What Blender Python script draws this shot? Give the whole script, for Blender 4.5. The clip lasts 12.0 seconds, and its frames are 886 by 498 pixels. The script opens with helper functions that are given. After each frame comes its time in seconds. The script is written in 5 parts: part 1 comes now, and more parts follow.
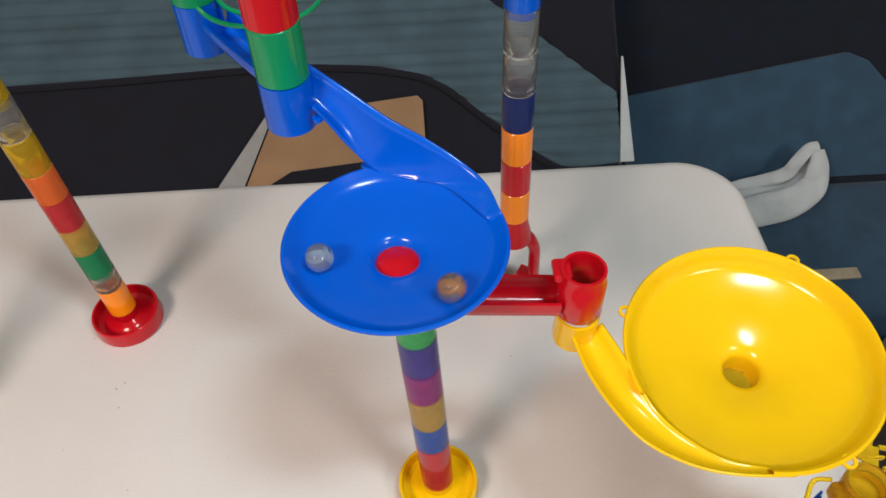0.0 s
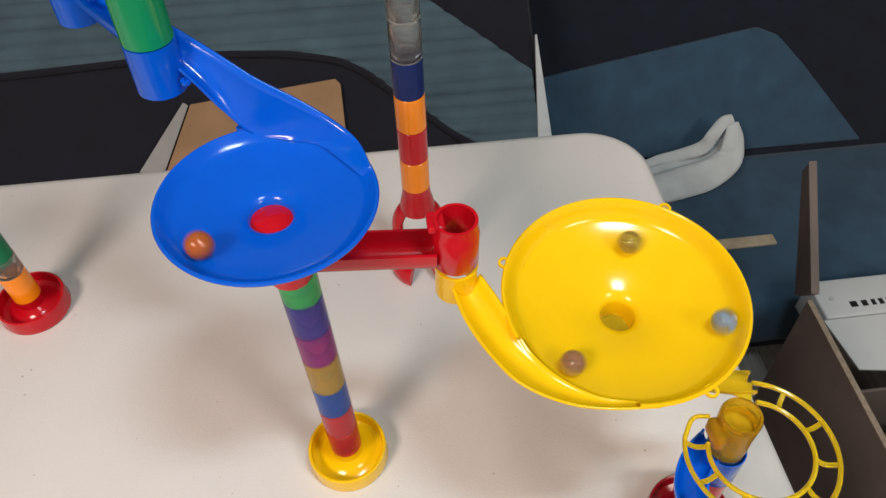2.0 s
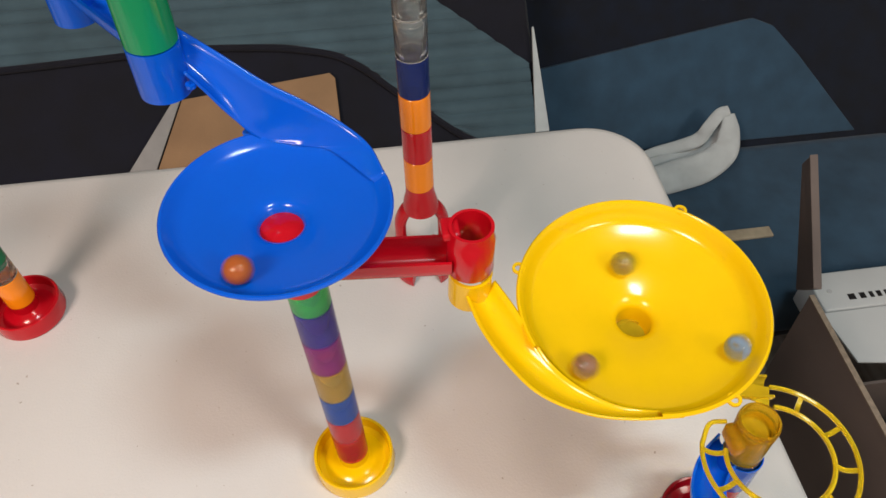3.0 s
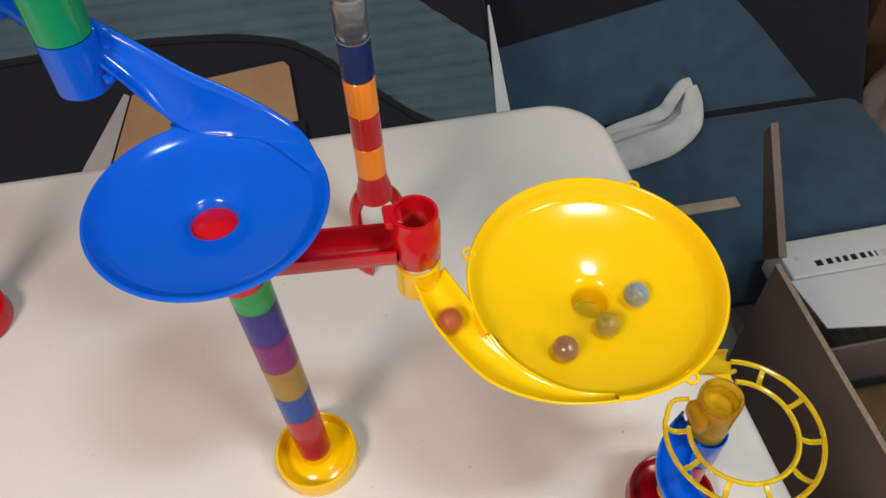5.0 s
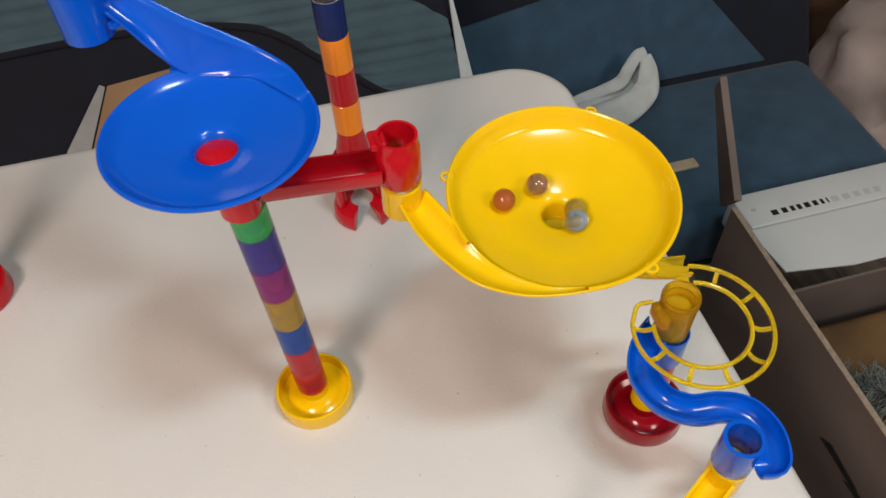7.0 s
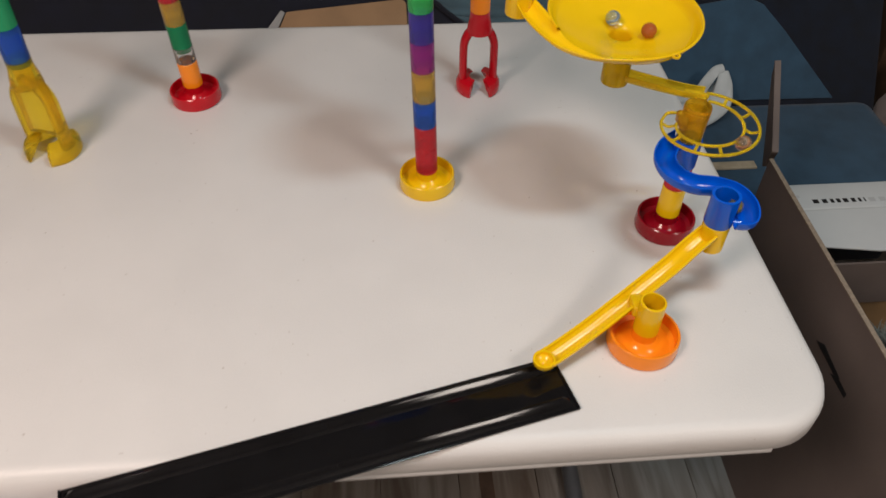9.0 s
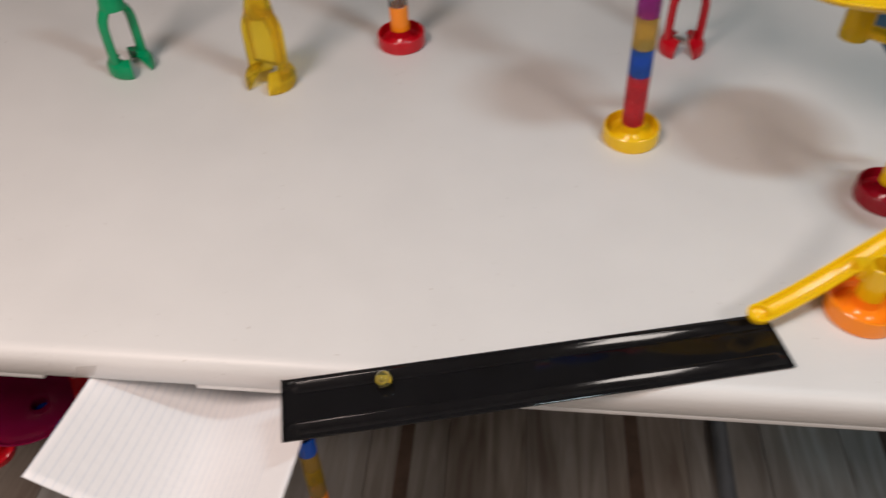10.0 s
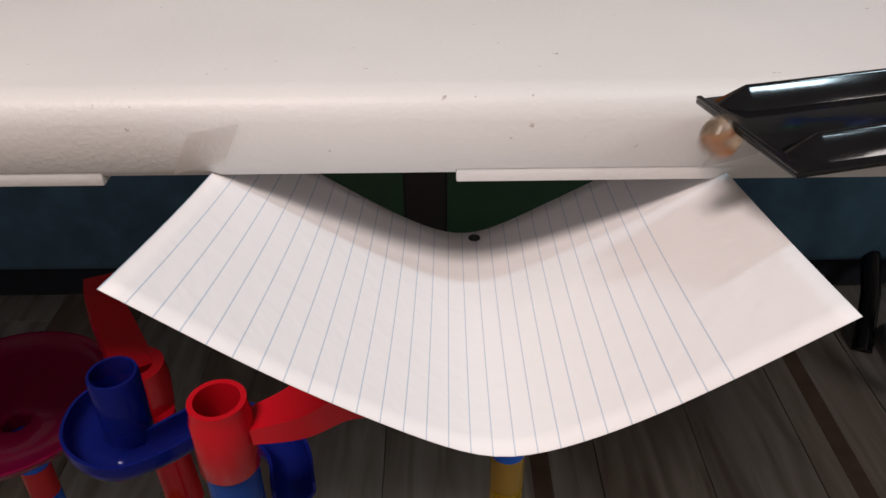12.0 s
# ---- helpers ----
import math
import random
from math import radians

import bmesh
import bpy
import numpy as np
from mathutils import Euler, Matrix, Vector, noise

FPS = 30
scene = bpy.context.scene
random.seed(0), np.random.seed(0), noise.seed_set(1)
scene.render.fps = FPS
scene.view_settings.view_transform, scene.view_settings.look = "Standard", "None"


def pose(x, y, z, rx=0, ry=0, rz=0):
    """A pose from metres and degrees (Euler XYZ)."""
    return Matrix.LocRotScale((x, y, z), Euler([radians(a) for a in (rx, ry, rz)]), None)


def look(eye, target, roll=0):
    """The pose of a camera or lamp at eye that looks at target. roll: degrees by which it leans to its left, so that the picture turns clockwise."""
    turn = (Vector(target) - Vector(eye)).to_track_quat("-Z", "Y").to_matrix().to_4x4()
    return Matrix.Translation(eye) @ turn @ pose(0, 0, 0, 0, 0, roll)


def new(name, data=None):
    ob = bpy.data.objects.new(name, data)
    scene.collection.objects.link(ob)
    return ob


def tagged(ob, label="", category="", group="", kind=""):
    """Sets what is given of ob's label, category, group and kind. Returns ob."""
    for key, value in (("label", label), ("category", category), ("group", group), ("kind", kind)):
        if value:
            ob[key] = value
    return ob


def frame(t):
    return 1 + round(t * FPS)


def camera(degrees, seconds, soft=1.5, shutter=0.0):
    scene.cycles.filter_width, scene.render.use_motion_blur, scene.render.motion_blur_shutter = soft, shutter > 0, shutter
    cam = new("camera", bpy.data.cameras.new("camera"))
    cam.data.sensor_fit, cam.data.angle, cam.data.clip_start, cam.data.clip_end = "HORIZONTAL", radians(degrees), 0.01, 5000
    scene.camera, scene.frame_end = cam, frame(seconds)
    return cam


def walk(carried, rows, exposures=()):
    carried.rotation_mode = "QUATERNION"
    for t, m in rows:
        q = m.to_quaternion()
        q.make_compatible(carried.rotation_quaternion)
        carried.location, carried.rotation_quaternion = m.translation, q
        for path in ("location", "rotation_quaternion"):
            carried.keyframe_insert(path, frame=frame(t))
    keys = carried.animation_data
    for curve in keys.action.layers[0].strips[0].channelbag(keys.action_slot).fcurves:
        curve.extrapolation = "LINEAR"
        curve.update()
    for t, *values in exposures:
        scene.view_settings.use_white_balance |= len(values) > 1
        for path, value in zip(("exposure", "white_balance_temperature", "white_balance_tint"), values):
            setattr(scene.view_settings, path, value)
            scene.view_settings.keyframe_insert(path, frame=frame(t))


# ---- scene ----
cam = camera(58.7, 12.0, shutter=0.3)
PATH = [
    (0, (0.016, -0.294, 1.389), (0.058, 1.038, -0.102), -2.0),
    (0.5, (0.032, -0.309, 1.388), (0.113, 1.032, -0.094), -2.1),
    (1, (0.056, -0.325, 1.386), (0.175, 1.009, -0.1), -2.0),
    (1.5, (0.061, -0.33, 1.381), (0.211, 0.988, -0.116), -1.1),
    (2, (0.06, -0.324, 1.38), (0.219, 0.989, -0.12), -0.6),
    (2.5, (0.048, -0.319, 1.377), (0.221, 0.987, -0.128), -0.1),
    (3, (0.046, -0.305, 1.377), (0.234, 0.983, -0.141), 0.0),
    (5, (0.067, -0.296, 1.365), (0.305, 0.953, -0.179), -0.9),
    (5.5, (0.078, -0.298, 1.357), (0.336, 0.909, -0.217), -1.2),
    (6, (0.082, -0.304, 1.357), (0.358, 0.886, -0.226), -1.2),
    (6.5, (0.08, -0.315, 1.361), (0.368, 0.884, -0.213), -1.6),
    (6.7, (0.069, -0.333, 1.366), (0.367, 0.875, -0.2), -2.0),
    (8.3, (-0.033, -0.581, 1.376), (0.284, 0.788, -0.048), 1.1),
    (8.5, (-0.03, -0.631, 1.377), (0.223, 0.75, -0.048), 1.3),
    (9, (-0.043, -0.749, 1.372), (0.106, 0.665, -0.035), 1.6),
    (9.5, (-0.059, -0.811, 1.367), (0.0, 0.617, -0.032), 1.4),
    (10, (-0.14, -0.797, 1.331), (-0.283, 0.611, -0.082), -1.3),
    (10.2, (-0.224, -0.769, 1.241), (-0.427, 0.648, -0.156), -2.5),
    (10.5, (-0.351, -0.697, 1.039), (-0.551, 0.77, -0.307), -3.4),
    (10.8, (-0.411, -0.695, 0.946), (-0.506, 0.877, -0.286), -1.0),
    (11, (-0.422, -0.692, 0.923), (-0.487, 0.916, -0.265), -0.5),
    (11.5, (-0.436, -0.691, 0.882), (-0.446, 0.958, -0.25), -0.1),
    (12, (-0.437, -0.677, 0.861), (-0.427, 0.986, -0.25), -0.5),
]
walk(cam, [(t, look(eye, target, roll)) for t, eye, target, roll in PATH],
     exposures=[(0, 0.0, 6350, 9), (1.5, 0.0, 6300, 9), (2.5, 0.0, 6600, 10), (5.0, -0.02, 6500, 9), (6.7, -0.12, 6550, 9), (8.5, -0.40, 6400, 10), (9.5, -0.38, 6400, 10), (10.5, -0.42, 5900, 9), (11.0, -0.44, 5850, 8), (12, -0.40, 6000, 9)])

# ---- light: a cool ceiling fitting over the table's front, warm ones to either side ----
world = bpy.data.worlds.new("room_air")
scene.world = world
world.use_nodes = True
world.node_tree.nodes["Background"].inputs[0].default_value = (0.9, 0.95, 1.0, 1)
world.node_tree.nodes["Background"].inputs[1].default_value = 0.035


def area_lamp(name, at, aim, size, power, colour):
    data = bpy.data.lights.new(name, "AREA")
    data.shape, data.size, data.size_y, data.energy, data.color = "RECTANGLE", size[0], size[1], power, colour
    ob = new(name, data)
    ob.matrix_world = look(at, aim)
    return ob


area_lamp("ceiling_lamp", (0.43, -0.42, 2.44), (0.43, -0.42, 0), (0.34, 0.14), 12, (0.78, 0.96, 1.0))
area_lamp("ceiling_lamp", (-1.0, -1.15, 2.44), (-1.0, -1.15, 0), (0.6, 0.5), 48, (1.0, 0.79, 0.68))
area_lamp("ceiling_lamp", (1.35, -1.45, 2.44), (1.35, -1.45, 0), (0.6, 0.6), 26, (1.0, 0.87, 0.77))


T = 0.733


# ---- materials ----
def mat(name, colour, rough=0.3, metal=0.0, transmit=0.0, spec=0.5, coat=0.0, noise_scale=0.0, spread=0.0, bump=0.0, bump_scale=200.0, sheen=0.0, ior=1.45):
    m = bpy.data.materials.new(name)
    m.use_nodes = True
    nt = m.node_tree
    b = nt.nodes["Principled BSDF"]
    b.inputs["Base Color"].default_value = (*colour, 1)
    b.inputs["Roughness"].default_value = rough
    b.inputs["Metallic"].default_value = metal
    b.inputs["Transmission Weight"].default_value = transmit
    b.inputs["Specular IOR Level"].default_value = spec
    b.inputs["Coat Weight"].default_value = coat
    b.inputs["Coat Roughness"].default_value = 0.05
    b.inputs["Sheen Weight"].default_value = sheen
    b.inputs["IOR"].default_value = ior
    tc = nt.nodes.new("ShaderNodeTexCoord")
    if noise_scale:
        n = nt.nodes.new("ShaderNodeTexNoise")
        n.inputs["Scale"].default_value, n.inputs["Detail"].default_value = noise_scale, 6
        nt.links.new(tc.outputs["Object"], n.inputs["Vector"])
        ramp = nt.nodes.new("ShaderNodeValToRGB")
        ramp.color_ramp.elements[0].position, ramp.color_ramp.elements[1].position = 0.3, 0.7
        ramp.color_ramp.elements[0].color = (*[max(0, c * (1 - spread)) for c in colour], 1)
        ramp.color_ramp.elements[1].color = (*[min(1, c * (1 + spread)) for c in colour], 1)
        nt.links.new(n.outputs["Fac"], ramp.inputs["Fac"])
        nt.links.new(ramp.outputs["Color"], b.inputs["Base Color"])
        r2 = nt.nodes.new("ShaderNodeMapRange")
        r2.inputs["To Min"].default_value, r2.inputs["To Max"].default_value = max(0.02, rough - 0.06), rough + 0.08
        nt.links.new(n.outputs["Fac"], r2.inputs["Value"])
        nt.links.new(r2.outputs["Result"], b.inputs["Roughness"])
    if bump:
        n2 = nt.nodes.new("ShaderNodeTexNoise")
        n2.inputs["Scale"].default_value, n2.inputs["Detail"].default_value = bump_scale, 4
        nt.links.new(tc.outputs["Object"], n2.inputs["Vector"])
        bp = nt.nodes.new("ShaderNodeBump")
        bp.inputs["Strength"].default_value, bp.inputs["Distance"].default_value = bump, 0.001
        nt.links.new(n2.outputs["Fac"], bp.inputs["Height"])
        nt.links.new(bp.outputs["Normal"], b.inputs["Normal"])
    return m


def plastic(name, colour):
    return mat(name, colour, rough=0.15, noise_scale=45, spread=0.02, bump=0.012, bump_scale=70)


def clear_plastic(name, colour, amount=0.75):
    return mat(name, colour, rough=0.07, transmit=amount, noise_scale=40, spread=0.06, ior=1.22)


M_BLUE = plastic("blue_plastic", (0.001, 0.096, 0.62))
M_YELLOW = plastic("yellow_plastic", (0.84, 0.53, 0.003))
M_RED = plastic("red_plastic", (0.50, 0.004, 0.013))
M_DARKRED = plastic("dark_red_plastic", (0.26, 0.003, 0.012))
M_GREEN = plastic("green_plastic", (0.005, 0.26, 0.10))
M_ORANGE = plastic("orange_plastic", (0.95, 0.27, 0.008))
C_CLEAR = clear_plastic("clear_plastic", (0.93, 0.94, 0.93), 0.96)
C_YELLOW = clear_plastic("clear_yellow_plastic", (0.95, 0.72, 0.04), 0.84)
C_RAIL = clear_plastic("clear_yellow_rail", (1.0, 0.74, 0.03), 0.68)
C_CUP = clear_plastic("clear_orange_cup", (0.98, 0.60, 0.03), 0.82)
C_AMBER = clear_plastic("clear_amber_plastic", (0.78, 0.56, 0.14), 0.74)
C_BLUE = clear_plastic("clear_blue_plastic", (0.05, 0.20, 0.75), 0.74)
C_NAVY = clear_plastic("clear_navy_plastic", (0.03, 0.06, 0.28), 0.6)
C_DEEP = clear_plastic("clear_deep_blue_plastic", (0.020, 0.035, 0.40), 0.72)
C_INDIGO = clear_plastic("clear_indigo_plastic", (0.15, 0.13, 0.62), 0.74)
C_PURPLE = clear_plastic("clear_purple_plastic", (0.52, 0.08, 0.45), 0.74)
C_RED = clear_plastic("clear_red_plastic", (0.75, 0.06, 0.08), 0.65)
C_GREEN = clear_plastic("clear_green_plastic", (0.14, 0.85, 0.30), 0.74)
C_TEAL = clear_plastic("clear_green_dark_plastic", (0.02, 0.28, 0.12), 0.4)
C_MAGENTA = clear_plastic("clear_magenta_plastic", (0.30, 0.006, 0.07), 0.5)
C_ORANGE = clear_plastic("clear_orange_plastic", (0.85, 0.20, 0.04), 0.5)
M_TABLE = mat("white_table_plastic", (0.66, 0.65, 0.64), rough=0.42, noise_scale=9, spread=0.025, bump=0.25, bump_scale=420)


def add_specks(m, scale, level, colour):
    """Sparse small dirt specks over a material's own colour."""
    nt = m.node_tree
    b = nt.nodes["Principled BSDF"]
    own = b.inputs["Base Color"].links[0].from_socket
    tc, n, r = nt.nodes.new("ShaderNodeTexCoord"), nt.nodes.new("ShaderNodeTexNoise"), nt.nodes.new("ShaderNodeValToRGB")
    n.inputs["Scale"].default_value, n.inputs["Detail"].default_value = scale, 3
    r.color_ramp.elements[0].position, r.color_ramp.elements[1].position = level, level + 0.03
    r.color_ramp.elements[1].color = (0.7, 0.7, 0.7, 1)
    mix = nt.nodes.new("ShaderNodeMixRGB")
    nt.links.new(tc.outputs["Object"], n.inputs["Vector"])
    nt.links.new(n.outputs["Fac"], r.inputs["Fac"])
    nt.links.new(r.outputs["Color"], mix.inputs["Fac"])
    nt.links.new(own, mix.inputs[1])
    mix.inputs[2].default_value = (*colour, 1)
    nt.links.new(mix.outputs["Color"], b.inputs["Base Color"])


add_specks(M_TABLE, 190, 0.735, (0.33, 0.28, 0.24))
M_BLACK = mat("glossy_black_plastic", (0.005, 0.005, 0.006), rough=0.09, noise_scale=25, spread=0.2, bump=0.10, bump_scale=60)
M_STEEL = mat("grey_painted_steel", (0.22, 0.24, 0.27), rough=0.35, metal=0.6, noise_scale=30, spread=0.1)
M_NAVY = mat("navy_fabric", (0.004, 0.008, 0.019), rough=0.9, noise_scale=30, spread=0.35, bump=0.5, bump_scale=900, sheen=0.1)
M_DARK = mat("charcoal_fabric", (0.006, 0.0070, 0.0145), rough=0.92, noise_scale=18, spread=0.3, bump=0.5, bump_scale=900, sheen=0.05)
M_SEAT = mat("steel_blue_fabric", (0.031, 0.075, 0.128), rough=0.9, noise_scale=22, spread=0.18, bump=0.6, bump_scale=800, sheen=0.1)
M_RIB = mat("ribbed_teal_fabric", (0.055, 0.100, 0.128), rough=0.85, noise_scale=16, spread=0.2, bump=0.5, bump_scale=700, sheen=0.1)
M_FRONT = mat("blue_fabric_front", (0.060, 0.130, 0.205), rough=0.9, noise_scale=20, spread=0.18, bump=0.5, bump_scale=800)
M_CARD = mat("brown_cardboard", (0.30, 0.185, 0.10), rough=0.85, noise_scale=14, spread=0.12, bump=0.3, bump_scale=300)
M_CARDGREY = mat("grey_brown_cardboard", (0.145, 0.118, 0.108), rough=0.8, noise_scale=7, spread=0.12, bump=0.3, bump_scale=260)
M_GREYBOARD = mat("grey_board", (0.30, 0.30, 0.30), rough=0.8, noise_scale=20, spread=0.15, bump=0.2, bump_scale=240)
M_CARDCUT = mat("cut_cardboard_edge", (0.24, 0.195, 0.15), rough=0.9, noise_scale=160, spread=0.2)
M_CLOTH = mat("white_cotton", (0.50, 0.555, 0.575), rough=0.95, noise_scale=30, spread=0.08, bump=0.6, bump_scale=600, sheen=0.2)
M_WHITE = mat("white_coated_board", (0.54, 0.58, 0.60), rough=0.35, noise_scale=10, spread=0.03)
M_WALL = mat("off_white_wall_paint", (0.62, 0.60, 0.57), rough=0.8, noise_scale=5, spread=0.04, bump=0.2, bump_scale=150)
M_INK = mat("black_print", (0.01, 0.01, 0.012), rough=0.5)
M_INKGREY = mat("grey_print", (0.45, 0.48, 0.50), rough=0.5)
M_BEIGE = mat("beige_wood_strip", (0.42, 0.36, 0.26), rough=0.7, noise_scale=50, spread=0.15)
M_BIN = mat("dark_green_plastic_bin", (0.005, 0.055, 0.022), rough=0.35, noise_scale=12, spread=0.2)
M_GARLAND = mat("frosted_grey_tinsel", (0.16, 0.18, 0.17), rough=0.7, noise_scale=60, spread=0.4)
M_BAG = mat("pale_plastic_bag", (0.52, 0.44, 0.42), rough=0.3, transmit=0.25, noise_scale=6, spread=0.15, bump=0.6, bump_scale=18)
M_TAPE = mat("clear_sticky_tape", (0.60, 0.55, 0.52), rough=0.3)
M_TAPE.node_tree.nodes["Principled BSDF"].inputs["Alpha"].default_value = 0.13
M_LINING = mat("brown_paper_lining", (0.15, 0.085, 0.035), rough=0.7, noise_scale=9, spread=0.4, bump=0.6, bump_scale=25)
M_BACKDROP = mat("dark_brown_backdrop", (0.075, 0.042, 0.024), rough=0.55, noise_scale=12, spread=0.3)


def wood_floor():
    m = bpy.data.materials.new("weathered_laminate")
    m.use_nodes = True
    nt = m.node_tree
    b = nt.nodes["Principled BSDF"]
    tc, mp = nt.nodes.new("ShaderNodeTexCoord"), nt.nodes.new("ShaderNodeMapping")
    mp.inputs["Scale"].default_value = (22, 2.2, 6)
    info = nt.nodes.new("ShaderNodeObjectInfo")
    add = nt.nodes.new("ShaderNodeVectorMath")
    add.operation = "ADD"
    nt.links.new(tc.outputs["Object"], mp.inputs["Vector"])
    nt.links.new(mp.outputs["Vector"], add.inputs[0])
    mul = nt.nodes.new("ShaderNodeMath")
    mul.operation = "MULTIPLY"
    mul.inputs[1].default_value = 60
    nt.links.new(info.outputs["Random"], mul.inputs[0])
    nt.links.new(mul.outputs[0], add.inputs[1])
    n = nt.nodes.new("ShaderNodeTexNoise")
    n.inputs["Scale"].default_value, n.inputs["Detail"].default_value, n.inputs["Distortion"].default_value = 1.3, 9, 1.2
    nt.links.new(add.outputs[0], n.inputs["Vector"])
    ramp = nt.nodes.new("ShaderNodeValToRGB")
    e = ramp.color_ramp.elements
    e[0].position, e[0].color = 0.28, (0.15, 0.130, 0.115, 1)
    e[1].position, e[1].color = 0.72, (0.35, 0.355, 0.345, 1)
    nt.links.new(n.outputs["Fac"], ramp.inputs["Fac"])
    hue = nt.nodes.new("ShaderNodeMixRGB")
    hue.blend_type = "MULTIPLY"
    hue.inputs["Fac"].default_value = 1
    tone = nt.nodes.new("ShaderNodeValToRGB")
    t = tone.color_ramp.elements
    t[0].color, t[1].color = (0.72, 0.62, 0.55, 1), (1.0, 1.03, 1.05, 1)
    nt.links.new(info.outputs["Random"], tone.inputs["Fac"])
    nt.links.new(ramp.outputs["Color"], hue.inputs[1])
    nt.links.new(tone.outputs["Color"], hue.inputs[2])
    nt.links.new(hue.outputs["Color"], b.inputs["Base Color"])
    b.inputs["Roughness"].default_value = 0.42
    bp = nt.nodes.new("ShaderNodeBump")
    bp.inputs["Strength"].default_value, bp.inputs["Distance"].default_value = 0.3, 0.001
    nt.links.new(n.outputs["Fac"], bp.inputs["Height"])
    nt.links.new(bp.outputs["Normal"], b.inputs["Normal"])
    return m


M_FLOOR = wood_floor()
M_STRIP = mat("brown_floor_strip", (0.085, 0.055, 0.040), rough=0.5, noise_scale=30, spread=0.25)


def ruled_paper():
    """White writing paper with thin blue-grey lines every 8.7 mm, from the sheet's own UV in metres."""
    m = bpy.data.materials.new("ruled_paper")
    m.use_nodes = True
    nt = m.node_tree
    b = nt.nodes["Principled BSDF"]
    uv, sep = nt.nodes.new("ShaderNodeUVMap"), nt.nodes.new("ShaderNodeSeparateXYZ")
    nt.links.new(uv.outputs["UV"], sep.inputs["Vector"])

    def math_node(op, a, value):
        n = nt.nodes.new("ShaderNodeMath")
        n.operation = op
        nt.links.new(a, n.inputs[0])
        n.inputs[1].default_value = value
        return n.outputs[0]

    line = math_node("LESS_THAN", math_node("FRACT", math_node("DIVIDE", sep.outputs["X"], 0.0087), 0), 0.055)
    body = math_node("LESS_THAN", sep.outputs["X"], 0.232)
    both = nt.nodes.new("ShaderNodeMath")
    both.operation = "MULTIPLY"
    nt.links.new(line, both.inputs[0])
    nt.links.new(body, both.inputs[1])
    mix = nt.nodes.new("ShaderNodeMixRGB")
    mix.inputs[1].default_value, mix.inputs[2].default_value = (0.80, 0.79, 0.80, 1), (0.48, 0.54, 0.64, 1)
    nt.links.new(both.outputs[0], mix.inputs["Fac"])
    nt.links.new(mix.outputs["Color"], b.inputs["Base Color"])
    b.inputs["Roughness"].default_value = 0.75
    n = nt.nodes.new("ShaderNodeTexNoise")
    n.inputs["Scale"].default_value = 14
    bp = nt.nodes.new("ShaderNodeBump")
    bp.inputs["Strength"].default_value, bp.inputs["Distance"].default_value = 0.14, 0.004
    nt.links.new(n.outputs["Fac"], bp.inputs["Height"])
    nt.links.new(bp.outputs["Normal"], b.inputs["Normal"])
    return m


M_PAPER = ruled_paper()


# ---- building helpers ----
def mesh_of(name, bm, material, smooth=True):
    bmesh.ops.recalc_face_normals(bm, faces=bm.faces)
    me = bpy.data.meshes.new(name)
    bm.to_mesh(me)
    bm.free()
    me.materials.append(material)
    if smooth:
        me.polygons.foreach_set("use_smooth", [True] * len(me.polygons))
        me.set_sharp_from_angle(angle=radians(38))
    return me


def part(name, bm, material, parent=None, label="", smooth=True):
    ob = new(name, mesh_of(name, bm, material, smooth))
    ob.parent = parent
    return tagged(ob, label)


def thing(name, label, category, at=(0, 0, 0), up=None, group="", kind="", rz=0):
    ob = new(name)
    m = pose(*at, 0, 0, rz)
    if up is not None:
        m = Matrix.Translation(at) @ Vector((0, 0, 1)).rotation_difference(Vector(up)).to_matrix().to_4x4() @ pose(0, 0, 0, 0, 0, rz)
    ob.matrix_world = m
    return tagged(ob, label, category, group, kind)


def lathe(profile, bm=None, at=(0, 0, 0), segs=48, closed=True, a0=0.0, a1=360.0):
    """Turns a profile of (r, z) round the z axis."""
    bm = bm or bmesh.new()
    full = abs(a1 - a0 - 360) < 1e-6
    n = segs if full else segs + 1
    rings = []
    for i in range(n):
        a = radians(a0 + (a1 - a0) * i / segs)
        rings.append([bm.verts.new((at[0] + r * math.cos(a), at[1] + r * math.sin(a), at[2] + z)) for r, z in profile])
    k = len(profile)
    for i in range(segs):
        p, q = rings[i], rings[(i + 1) % n]
        for j in range(k if closed else k - 1):
            bm.faces.new((p[j], p[(j + 1) % k], q[(j + 1) % k], q[j]))
    if not full and closed:
        bm.faces.new(rings[0])
        bm.faces.new(rings[-1])
    return bm


def smooth_path(points, n=12):
    """A Catmull-Rom curve through the points."""
    ps = [Vector(p) for p in points]
    ps = [2 * ps[0] - ps[1], *ps, 2 * ps[-1] - ps[-2]]
    out = []
    for i in range(1, len(ps) - 2):
        p0, p1, p2, p3 = ps[i - 1:i + 3]
        for k in range(n):
            t = k / n
            out.append(0.5 * (2 * p1 + (p2 - p0) * t + (2 * p0 - 5 * p1 + 4 * p2 - p3) * t * t + (3 * p1 - p0 - 3 * p2 + p3) * t ** 3))
    out.append(ps[-2])
    return out


